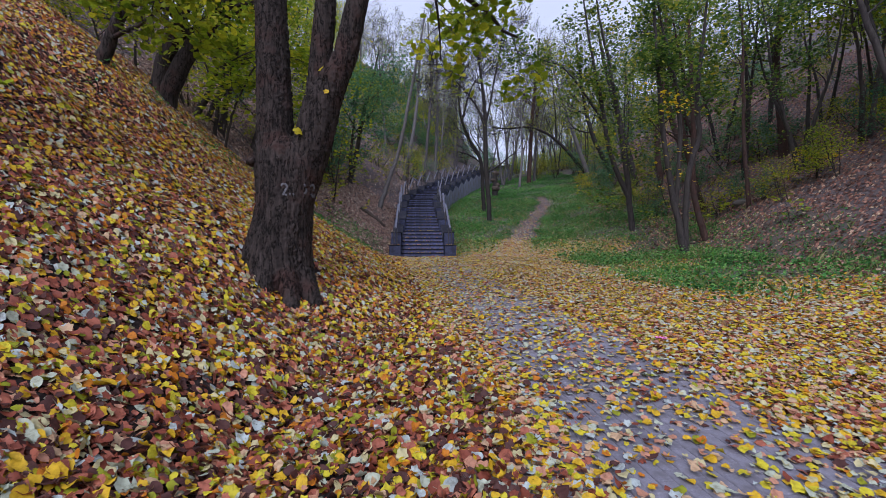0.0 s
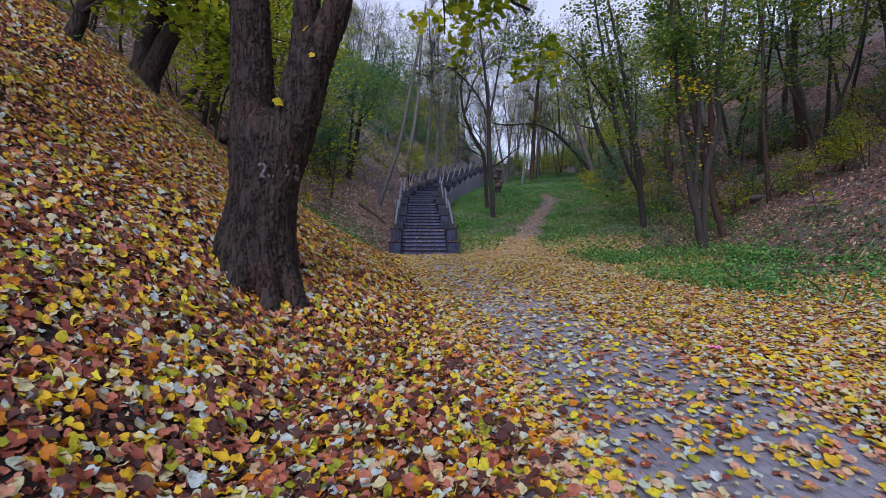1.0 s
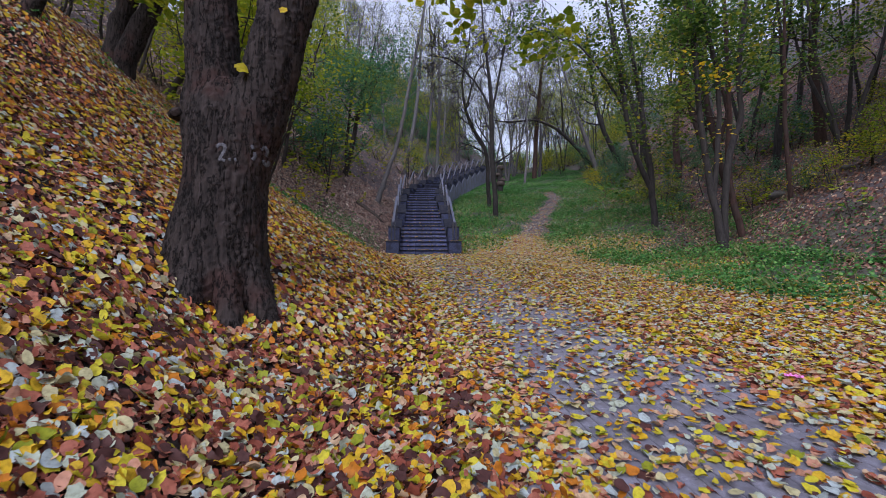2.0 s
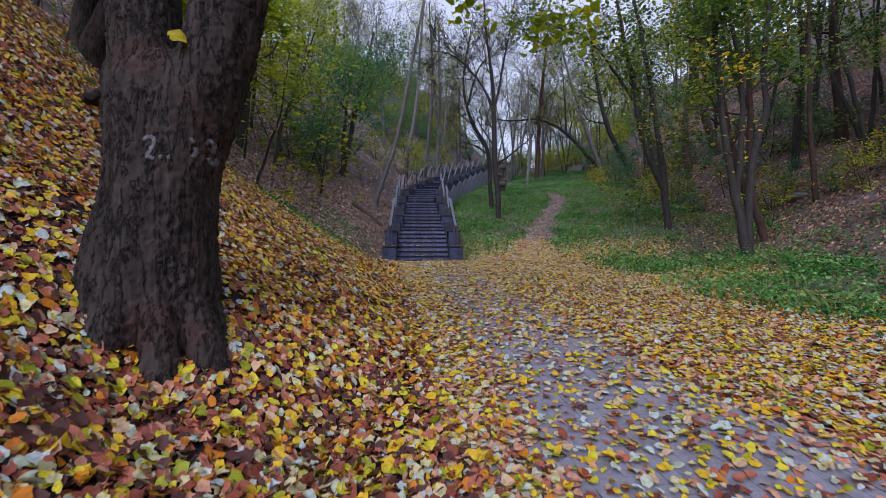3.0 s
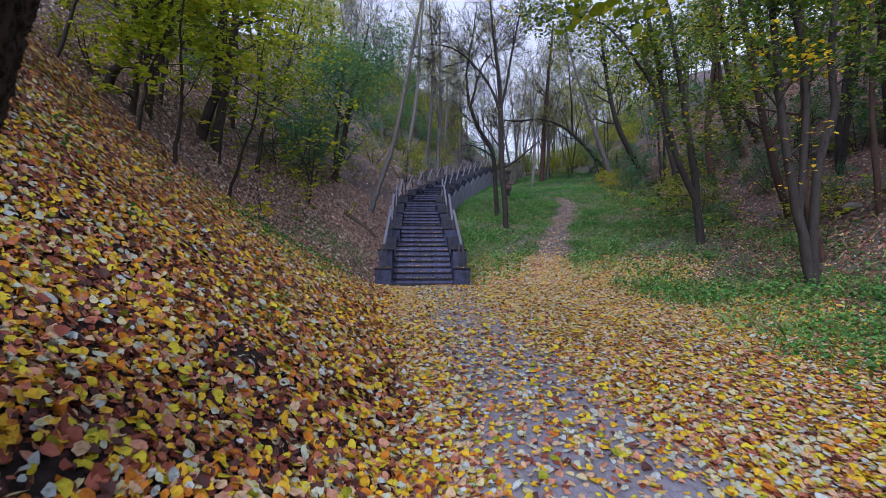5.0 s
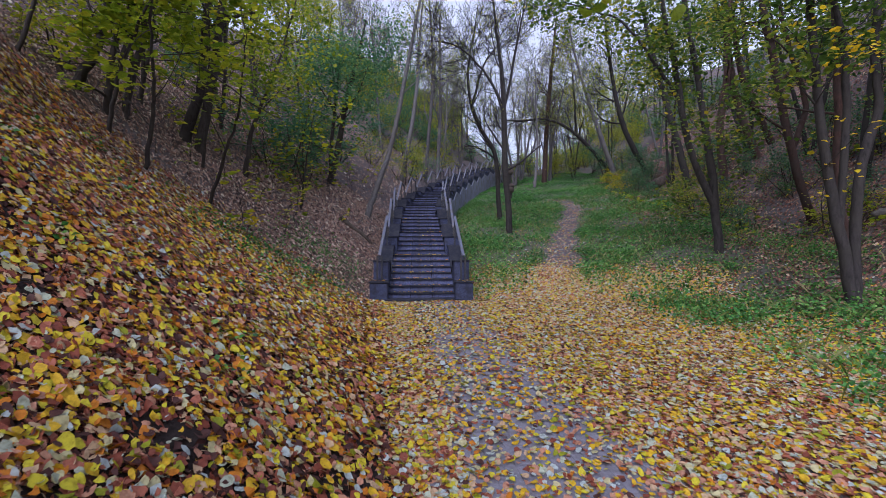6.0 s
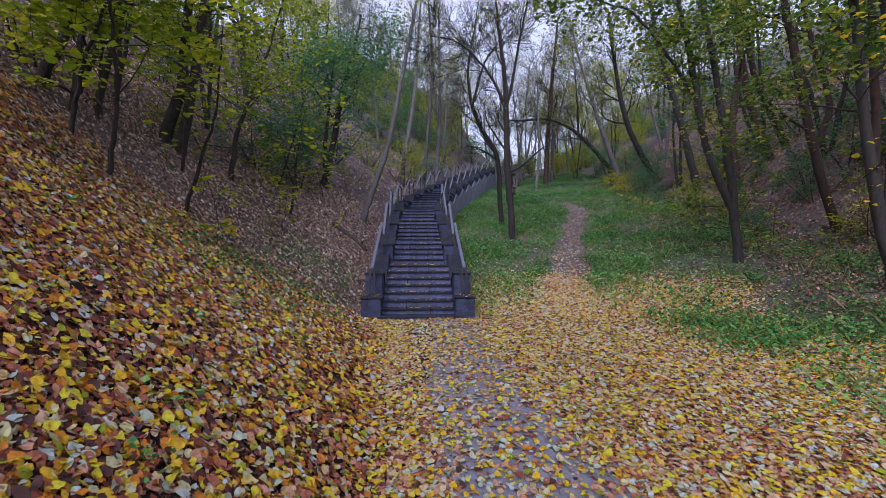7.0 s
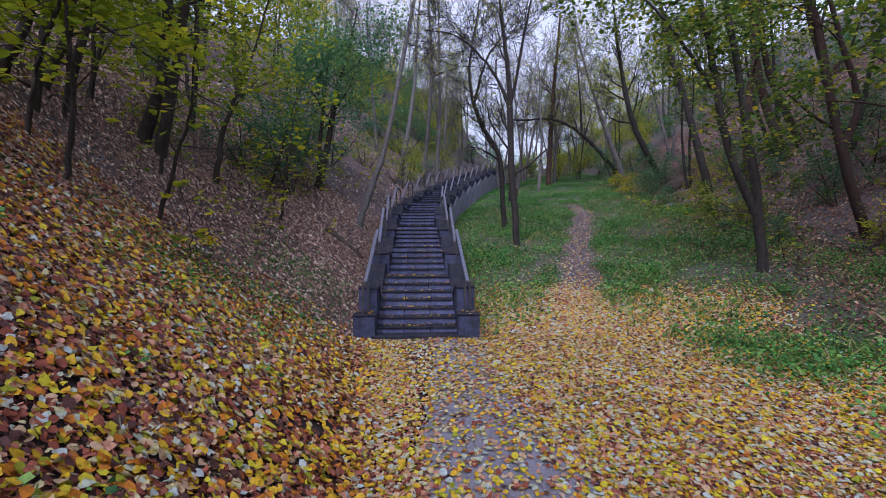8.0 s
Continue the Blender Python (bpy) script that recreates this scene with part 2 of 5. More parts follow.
def land(x, y):
    """The height of the ground."""
    x, y = np.asarray(x, float), np.asarray(y, float)
    base = -0.03 + 0.0745 * np.clip(y, -60, 16.6) + 0.212 * np.clip(y - 16.6, 0, 45) + 0.17 * np.clip(y - 61.6, 0, 12) 
    base = base + (0.5 - 0.34 * smooth(0, 9, x)) * soft_ramp(np.minimum(y, 98 + 3 * np.sin(x * 0.21)) - 73, 4)
    toe = np.interp(y, TOE[0], TOE[1]) + (along(STAIR_LINE, np.clip(y, 24, 68)) + 2.1) * smooth(23, 31, y)
    up = soft_ramp(toe - x, 0.6)
    u = np.minimum(up, 7.5)
    left = (1 - 0.14 * (1 - smooth(8, 10.5, y))) * (0.47 * u + 0.037 * u * u + 0.7 * np.clip(up - 7.5, 0, 8) + 0.45 * np.clip(up - 15.5, 0, 16) + 0.12 * np.clip(up - 31.5, 0, 40))
    edge = 9.3 + 2.2 * smooth(16, 20, y) + 1.5 * smooth(24, 40, y) + 6 * smooth(40, 75, y)
    right = 0.12 * np.clip(x - 5.0, 0, None) * smooth(5.0, 7.5, x) + 0.55 * np.minimum(soft_ramp(x - edge, 0.8), 24) + 0.1 * np.clip(x - edge - 24, 0, 60)
    dip = 0.03 * np.clip(x - 0.5, 0, 4) * smooth(8, 13, y) * (1 - smooth(15, 19, y))
    rough = 0.03 * ripple(x, y, 1.1, 0.4) * smooth(0.3, 2, np.abs(x - 0.8)) + 0.02 * ripple(x, y, 3.7, 2.0) * smooth(0.2, 1.2, np.abs(x - 0.6))
    hill = smooth(3, 8, up) + smooth(10, 15, x)
    rough = rough + hill * (0.12 * ripple(x, y, 0.55, 1.0) + 0.05 * ripple(x, y, 2.0, 3.0))
    stair = smooth(16.0, 17.0, y) * (1 - smooth(1.2, 2.4, np.abs(x - along(STAIR_LINE, np.clip(y, 16.7, 68.5))))) * (1 - smooth(66, 70, y))
    far = 0.35 * smooth(110, 240, y) * ripple(x, y, 0.03) * 6
    hollow = 0.2 * np.exp(-((x + 1.9) ** 2 + (y - 5.55) ** 2) / 0.3)
    far = far + smooth(66, 80, y) * (0.9 * ripple(x, y, 0.23, 0.8) + 0.3 * ripple(x, y, 0.8, 2.1))
    return base + left + right - dip + rough - 0.28 * stair - hollow + far


def paving_x(y):
    return 1.96 - 0.163 * y


def paved(x, y):
    return smooth(1.35, 1.05, np.abs(x - paving_x(y))) * (1 - smooth(16.6, 17.0, y))


def trail_near(x, y):
    w = 0.95 - 0.35 * smooth(17, 21, y) - 0.06 * smooth(24, 34, y)
    off = np.abs(x - along(TRAIL, y) + 0.1 * np.sin(y * 2.1) + 0.06 * np.sin(y * 5.3))
    return (1 - smooth(w * 0.55, w * 1.2, off)) * smooth(14.5, 17, y) * (1 - smooth(34, 37.5, y))


def green_cover(x, y):
    side = x - along(TRAIL, np.clip(y, 16, 42))
    thin = 1 - 0.3 * smooth(1.8, 5.2, side + 0.8 * ripple(x, y, 0.7, 0.5)) * smooth(16, 19, y)
    verge = smooth(3.6, 5.2, x + 0.5 * np.sin(y * 1.3)) * (1 - smooth(8.8, 11.4, x + 0.7 * ripple(x, y, 0.9, 1.4) - 0.15 * np.clip(y - 14, 0, 40))) * smooth(6.5, 10.0, y + 0.35 * (x - 5))
    lawn = smooth(16.3, 18.5, y) * smooth(0.2, 0.6, x - along(STAIR_LINE, np.clip(y, 16.7, 68)) - 0.9) * (1 - smooth(8.8, 11.5, x - 0.15 * np.clip(y - 14, 0, 40)))
    verge, lawn = verge * (0.68 + 0.32 * smooth(-0.3, 0.4, ripple(x, y, 1.6, 2.9))), lawn * thin
    fringe = 0.75 * smooth(12.6, 14, y) * (1 - smooth(18, 21, y)) * smooth(-5.4, -4.2, x) * (1 - smooth(-3.0, -2.3, x))
    g = np.maximum(np.maximum(verge, lawn), fringe)
    g = g * (1 - 0.45 * smooth(0.25, 0.6, ripple(x, y, 0.62, 3.3) * 0.6 + ripple(x, y, 1.9, 1.7) * 0.5))
    g = g * (0.55 + 0.45 * smooth(-0.45, 0.3, ripple(x, y, 0.9, 2.2) + 0.5 * ripple(x, y, 2.3, 0.6)))
    return np.clip(g * (1 - trail_near(x, y)) * (1 - smooth(60, 85, y)), 0, 1)


# ---- mesh helpers ----
def mesh_np(name, verts, faces, tone=None, smooth_faces=True):
    """A mesh from arrays: all faces have the same number of corners."""
    me = bpy.data.meshes.new(name)
    verts, faces = np.asarray(verts, np.float32).reshape(-1, 3), np.asarray(faces, np.int32)
    k = faces.shape[1]
    me.vertices.add(len(verts))
    me.vertices.foreach_set("co", verts.ravel())
    me.loops.add(faces.size)
    me.loops.foreach_set("vertex_index", faces.ravel())
    me.polygons.add(len(faces))
    me.polygons.foreach_set("loop_start", np.arange(0, faces.size, k, dtype=np.int32))
    if tone is not None:
        at = me.attributes.new("tone", "FLOAT", "POINT")
        at.data.foreach_set("value", np.asarray(tone, np.float32))
    me.polygons.foreach_set("use_smooth", np.full(len(faces), smooth_faces))
    me.update(calc_edges=True)
    me.validate()
    return me


def shade_smooth(me):
    me.polygons.foreach_set("use_smooth", np.ones(len(me.polygons), bool))
    return me


def put_mesh(name, me, material, parent=None, label=""):
    ob = new(name, me)
    if material and not me.materials:
        me.materials.append(material)
    if parent is not None:
        ob.parent = parent
    return tagged(ob, label)


def bm_mesh(name, bm):
    me = bpy.data.meshes.new(name)
    bmesh.ops.recalc_face_normals(bm, faces=bm.faces[:])
    bm.to_mesh(me)
    bm.free()
    return me


def part(name, bm, material, parent, label=""):
    return put_mesh(name, bm_mesh(name, bm), material, parent, label)


def box(bm, x0, x1, y0, y1, z0, z1, bev=0.0):
    r = bmesh.ops.create_cube(bm, size=1, matrix=Matrix.Translation(((x0 + x1) / 2, (y0 + y1) / 2, (z0 + z1) / 2)) @ Matrix.Diagonal((x1 - x0, y1 - y0, z1 - z0, 1)))
    if bev:
        es = list({e for v in r["verts"] for e in v.link_edges})
        bmesh.ops.bevel(bm, geom=es, offset=bev, segments=1, affect="EDGES")
    return bm


def profile(bm, pts, x0, x1):
    """A closed outline in (y, z), drawn out from x0 to x1."""
    a = [bm.verts.new((x0, y, z)) for y, z in pts]
    b = [bm.verts.new((x1, y, z)) for y, z in pts]
    bm.faces.new(a)
    bm.faces.new(b[::-1])
    for i in range(len(pts)):
        j = (i + 1) % len(pts)
        bm.faces.new((a[i], b[i], b[j], a[j]))
    return bm


# ---- ground ----
def steps(*spans):
    out = []
    for a, b, n in spans:
        out += list(np.linspace(a, b, n, endpoint=False))
    return np.array(out + [spans[-1][1]])


def build_ground():
    xs = steps((-700, -60, 16), (-60, -16, 44), (-16, -6, 40), (-6, 7, 78), (7, 16, 34), (16, 60, 44), (60, 700, 16))
    ys = steps((-300, -12, 14), (-12, 0, 24), (0, 20, 120), (20, 40, 60), (40, 95, 60), (95, 900, 24))
    gx, gy = np.meshgrid(xs, ys)
    gz = land(gx, gy) - 0.012 * paved(gx, gy)
    v = np.stack([gx, gy, gz], -1).reshape(-1, 3)
    w = len(xs)
    i = (np.arange(len(ys) - 1)[:, None] * w + np.arange(w - 1)).ravel()
    me = mesh_np("ground", v, np.stack([i, i + 1, i + w + 1, i + w], -1))
    for key, val in (("green", green_cover(gx, gy)), ("trodden", trail_near(gx, gy)), ("humus", smooth(1.5, 0.2, gx) * (1 - smooth(12, 17, gy)) * (gy > -20))):
        me.attributes.new(key, "FLOAT", "POINT").data.foreach_set("value", val.ravel().astype(np.float32))
    tagged(put_mesh("ground", shade_smooth(me), SOIL), "dark woodland soil of the ravine floor and banks", "ground", "", "structure")


build_ground()


# ---- wood and leaves ----
class Wood:
    """Gathers tapered round limbs into one mesh."""

    def __init__(self, least=0.0035):
        self.v, self.f, self.n, self.least = [], [], 0, least

    def tube(self, pts, rad, sides, knots=0.0, rng=None):
        pts, rad = np.asarray(pts, float), np.asarray(rad, float)
        d = np.gradient(pts, axis=0)
        d /= np.linalg.norm(d, axis=1)[:, None] + 1e-9
        ref = np.array([0.31, 0.95, 0.05]) if abs(d[0][1]) < 0.8 else np.array([1.0, 0, 0])
        a = np.cross(d, ref)
        a /= np.linalg.norm(a, axis=1)[:, None] + 1e-9
        b = np.cross(d, a)
        th = np.arange(sides) * 2 * np.pi / sides
        r = rad[:, None] * np.ones(sides)
        if knots and rng is not None:
            r = r * (1 + knots * rng.normal(0, 1, r.shape))
        ring = pts[:, None] + r[..., None] * (np.cos(th)[None, :, None] * a[:, None] + np.sin(th)[None, :, None] * b[:, None])
        self.v.append(ring.reshape(-1, 3))
        m = len(pts)
        i, j = np.meshgrid(np.arange(m - 1), np.arange(sides), indexing="ij")
        k = (j + 1) % sides
        f = np.stack([i * sides + j, i * sides + k, (i + 1) * sides + k, (i + 1) * sides + j], -1).reshape(-1, 4)
        self.f.append(f + self.n)
        self.n += m * sides

    def mesh(self, name):
        return shade_smooth(mesh_np(name, np.concatenate(self.v), np.concatenate(self.f)))


def wander(rng, start, way, length, n, bend, up):
    """A crooked line that starts one way and is drawn upwards."""
    pts, d = [np.asarray(start, float)], np.asarray(way, float) / np.linalg.norm(way)
    for _ in range(n):
        d = d + rng.normal(0, bend, 3) + np.array([0, 0, up])
        d /= np.linalg.norm(d)
        pts.append(pts[-1] + d * length / n)
    return np.array(pts)


def branch_out(w, rng, pts, rad, level, spec, tips):
    """Side branches along a limb, and theirs in turn."""
    if level >= len(spec):
        return
    count, first, length, spread, thin, n, bend, up = spec[level]
    seg = np.linalg.norm(np.diff(pts, axis=0), axis=1)
    at = np.concatenate([[0], np.cumsum(seg)]) / seg.sum()
    for k in range(count):
        s = first + (1 - first) * (k + rng.uniform(0.1, 0.9)) / count
        p = np.array([np.interp(s, at, pts[:, i]) for i in range(3)])
        r = np.interp(s, at, rad)
        i = min(int(s * (len(pts) - 1)), len(pts) - 2)
        d = pts[i + 1] - pts[i]
        d /= np.linalg.norm(d)
        side = np.cross(d, rng.normal(0, 1, 3))
        side /= np.linalg.norm(side) + 1e-9
        ang = radians(spread) * rng.uniform(0.7, 1.25)
        way = d * math.cos(ang) + side * math.sin(ang)
        ln = length * (1.15 - 0.6 * s) * rng.uniform(0.65, 1.25)
        br = max(r * thin, w.least)
        q = wander(rng, p, way, ln, n, bend, up)
        qr = np.linspace(br, max(br * 0.3, w.least * 0.8), n + 1)
        w.tube(q, qr, 5 if br > 0.03 else 3)
        if level >= len(spec) - 2:
            tips.extend([(q[-1], level), (q[len(q) * 2 // 3], level)])
        branch_out(w, rng, q, qr, level + 1, spec, tips)


def turn_matrices(rng, n, tilt):
    """Random turns: any heading, tilted from flat by about so many radians."""
    h, t, u = rng.uniform(0, 2 * np.pi, n), rng.normal(0, tilt, n), rng.normal(0, tilt, n)
    c, s = np.cos, np.sin
    z = np.zeros(n)
    o = np.ones(n)
    rz = np.array([[c(h), -s(h), z], [s(h), c(h), z], [z, z, o]]).transpose(2, 0, 1)
    rx = np.array([[o, z, z], [z, c(t), -s(t)], [z, s(t), c(t)]]).transpose(2, 0, 1)
    ry = np.array([[c(u), z, s(u)], [z, o, z], [-s(u), z, c(u)]]).transpose(2, 0, 1)
    return ry @ rx @ rz


SIMPLE = np.array([[0, -0.5, 0], [0.42, -0.05, 0.12], [0, 0.5, -0.04], [-0.42, -0.05, 0.12]])


def lobed(shape):
    """An outline of twelve points about a middle: 0 heart-shaped, 1 five-lobed, 2 oval, 3 broad lobed."""
    th = np.arange(12) * 2 * np.pi / 12
    r = [np.array([0.55, 0.5, 0.47, 0.46, 0.47, 0.46, 0.30, 0.46, 0.47, 0.46, 0.47, 0.5]),
         np.array([0.58, 0.42, 0.52, 0.4, 0.48, 0.38, 0.27, 0.38, 0.48, 0.4, 0.52, 0.42]),
         np.array([0.58, 0.46, 0.37, 0.33, 0.36, 0.42, 0.46, 0.42, 0.36, 0.33, 0.37, 0.46]),
         np.array([0.56, 0.42, 0.55, 0.4, 0.46, 0.42, 0.3, 0.42, 0.46, 0.4, 0.55, 0.42])][shape]
    p = np.stack([np.sin(th) * r, np.cos(th) * r, np.zeros(12)], -1)
    return np.concatenate([[[0, 0, 0]], p])


SHAPES = np.array([lobed(k) for k in range(4)])
FAN = np.array([[0, 1 + (k + 1) % 12, 1 + k] for k in range(12)])


def leaf_arrays(rng, pos, size, tilt, detailed, curl=0.3):
    n = len(pos)
    if detailed:
        base = SHAPES[rng.integers(0, 4, n)].copy()
        if detailed == 2:
            base = base[:, [0, 1, 2, 4, 6, 7, 8, 10, 12]]
        c1, c2, c3 = rng.normal(0, curl, (3, n, 1))
        x, y = base[..., 0], base[..., 1]
        base[..., 2] = (np.abs(c1) + 0.1) * 1.6 * x * x * np.sign(c2 + 0.2) + c2 * 1.4 * y * y + c3 * 1.2 * x * y + rng.normal(0, 0.035, x.shape)
        tri = FAN if detailed == 1 else np.array([[0, 1 + (k + 1) % 8, 1 + k] for k in range(8)])
    else:
        base = np.repeat(SIMPLE[None], n, 0).copy()
        base[..., 2] *= rng.uniform(-1.5, 1.5, (n, 1))
        tri = np.array([[0, 1, 2], [0, 2, 3]])
    base = base * np.asarray(size).reshape(-1, 1, 1)
    if np.ndim(tilt) == 0:
        m = turn_matrices(rng, n, tilt)
    v = np.einsum("nij,nkj->nki", m, base) + pos[:, None]
    k = base.shape[1]
    f = (np.arange(n) * k)[:, None, None] + tri[None]
    return v.reshape(-1, 3), f.reshape(-1, 3), k


def leaves_mesh(name, rng, pos, size, tilt, tone, detailed=False, curl=0.3):
    v, f, k = leaf_arrays(rng, np.asarray(pos), size, tilt, detailed, curl)
    return mesh_np(name, v, f, np.repeat(tone, k))


def crown(rng, tips, per_tip, spread, size, tilt, detailed=False, low=0.0, droop=0.15):
    c = np.array([t[0] for t in tips])
    c = np.repeat(c, per_tip, 0)
    pos = c + rng.normal(0, spread, c.shape) * np.array([1, 1, 0.55]) - np.array([0, 0, droop])
    pos = pos[pos[:, 2] > low]
    tone = np.clip(rng.beta(1.6, 2.2, len(pos)) + 0.12 * np.sin(pos[:, 0] * 1.9 + pos[:, 2]), 0, 1)
    return leaves_mesh("crown", rng, pos, size * rng.uniform(0.6, 1.3, len(pos)), tilt, tone, detailed)


def thing(name, at, label, category, group="", kind=""):
    ob = new(name)
    ob.location = at
    return tagged(ob, label, category, group, kind)


def on_land(x, y, dz=0.0):
    return (x, y, float(land(x, y)) + dz)


def tree(name, seed, stems, spec, bark, leaf, per_tip, spread, size, label, sides=9, tilt=0.45, detailed=False, knots=0.03, low=1.0, droop=0.15, least=0.0035):
    """A tree at the origin. stems: lists of (x, y, z, radius) from the foot up."""
    rng = np.random.default_rng(seed)
    ob = thing(name, (0, 0, 0), label, "tree")
    w, tips = Wood(least), []
    for st in stems:
        st = np.array(st, float)
        k = np.linspace(0, len(st) - 1, 4 * (len(st) - 1) + 1)
        q = np.stack([np.interp(k, np.arange(len(st)), st[:, i]) for i in range(4)], -1)
        for _ in range(2):
            q[1:-1] = 0.25 * q[:-2] + 0.5 * q[1:-1] + 0.25 * q[2:]
        q[1:-1, :3] += rng.normal(0, 0.012, (len(q) - 2, 3))
        w.tube(q[:, :3], q[:, 3], sides, knots, rng)
        branch_out(w, rng, q[:, :3], q[:, 3], 0, spec, tips)
    put_mesh("trunk", w.mesh("trunk"), bark, ob)
    if per_tip and tips:
        put_mesh("crown", crown(rng, tips, per_tip, spread, size, tilt, detailed, low, droop), leaf, ob)
    return ob

# ---- staircase ----
WIDE, RISE, TREAD = 1.62, 0.148, 0.315
PARAPET = 0.34


def slab_mesh(name, y0, y1, z0, z1, bev, material):
    bm = bmesh.new()
    for k in range(3):
        a, b = -WIDE / 2 + k * WIDE / 3 + 0.006, -WIDE / 2 + (k + 1) * WIDE / 3 - 0.006
        box(bm, a, b, y0, y1, z0, z1, bev)
    me = bm_mesh(name, bm)
    me.materials.append(material)
    return me


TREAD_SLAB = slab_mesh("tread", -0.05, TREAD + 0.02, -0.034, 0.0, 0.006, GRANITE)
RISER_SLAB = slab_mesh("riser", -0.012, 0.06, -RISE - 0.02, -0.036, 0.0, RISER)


def stair_flights():
    """Flights: foot (x, y, z), heading, risers, landing that follows."""
    out, s, z = [], 0.0, 1.215
    line = np.array(STAIR_LINE)
    seg = np.linalg.norm(np.diff(line, axis=0), axis=1)
    far = np.concatenate([[0], np.cumsum(seg)])
    spot = lambda q: np.array([np.interp(q, far, line[:, 0]), np.interp(q, far, line[:, 1])])
    plan = [(7, 0.5), (5, 1.25)] + [(5, 1.72)] * 14
    for risers, landing in plan:
        p, q = spot(s), spot(min(s + risers * TREAD + landing, far[-1]))
        d = q - p
        out.append((p, z, -math.degrees(math.atan2(d[0], d[1])), risers, landing))
        s += risers * TREAD + landing
        z += risers * RISE
        if s > far[-1] - 3:
            break
    return out


def stair_wall(parent, side, run, rise, landing, first):
    """One length of parapet: a flat-topped pier, then a low wall that climbs beside the steps. side: -1 or 1."""
    x0 = side * (WIDE / 2 - (0.0 if first else 0.09))
    x1 = side * (WIDE / 2 + PARAPET + 0.02)
    lo, hi = min(x0, x1), max(x0, x1)
    end = run + landing - 0.06
    h = 0.89 if first else 0.52
    a = 0.1 if first else -0.05
    top = [(a, h), (a + 0.46, h), (a + 0.88, max(h - 0.3, 0.55 if first else 0.42)), (run, rise + 0.24), (end, rise + 0.24)]
    bm = bmesh.new()
    profile(bm, [(a, -1.9)] + top + [(end, -1.9)], lo, hi)
    bmesh.ops.bevel(bm, geom=[e for e in bm.edges if abs(e.verts[0].co.x - e.verts[1].co.x) > 0.1], offset=0.01, segments=1, affect="EDGES")
    part("parapet_wall", bm, GRANITE_WALL, parent)
    bm = bmesh.new()
    lower = [(y - (0.02 if i == 0 else 0), z + 0.003) for i, (y, z) in enumerate(top)]
    profile(bm, lower + [(y, z + 0.035) for y, z in lower[::-1]], lo - 0.02, hi + 0.02)
    part("coping", bm, GRANITE, parent)
    if side > 0 and not first:
        bm = bmesh.new()
        profile(bm, [(-0.05, -1.95), (-0.05, -0.05), (run, rise - 0.05), (end + 0.02, rise - 0.05), (end + 0.02, -1.95)], hi + 0.002, hi + 0.06)
        part("retaining_wall", bm, CONCRETE, parent, "pale grey concrete wall face")
    if first:
        bm = bmesh.new()
        xa, xb = sorted((x0 - side * 0.01, x1 + side * 0.05))
        box(bm, xa, xb, -0.34, 0.096, -0.5, 0.40, 0.015)
        part("end_block", bm, GRANITE_WALL, parent)
        bm = bmesh.new()
        box(bm, xa - 0.02, xb + 0.02, -0.36, 0.094, 0.404, 0.44, 0.008)
        part("block_cap", bm, GRANITE, parent)


def handrail(side, run, rise, landing, m, first):
    """A flat steel rail on posts, level over the landing, fixed to the parapet."""
    ob = thing("handrail", (0, 0, 0), "grey painted flat steel handrail on posts above a stone parapet", "handrail", "handrails of the staircase")
    x = side * (WIDE / 2 + 0.19)
    a, b = ((-0.2, 1.06) if first else (0.14, 0.84)), (run + 0.22, rise + 1.14)
    d = Vector((0, b[0] - a[0], b[1] - a[1]))
    bm = bmesh.new()
    box(bm, -0.036, 0.036, 0, d.length, -0.022, 0.022, 0.006)
    bm.transform(Matrix.Translation((x, a[0], a[1])) @ Matrix.Rotation(math.atan2(d.z, d.y), 4, "X"))
    part("rail", bm, STEEL, ob)
    posts = [(a[0] + 0.03, a[1], 0.42 if first else 0.5), (b[0] - 0.03, b[1], rise + 0.25)]
    if landing > 1:
        bm = bmesh.new()
        box(bm, x - 0.036, x + 0.036, b[0] - 0.03, run + landing - 0.2, b[1] - 0.026, b[1] + 0.018, 0.006)
        part("level_rail", bm, STEEL, ob)
        posts.append((run + landing - 0.24, b[1], rise + 0.25))
    for y, z, foot in posts:
        for dx in ((-0.05, 0.05) if first and y < 0.5 else (0.0,)):
            bm = bmesh.new()
            box(bm, x + dx - 0.022, x + dx + 0.022, y - 0.022, y + 0.022, foot, z - 0.008, 0.004)
            part("post", bm, STEEL_DARK, ob)
    ob.matrix_world = m
    return ob


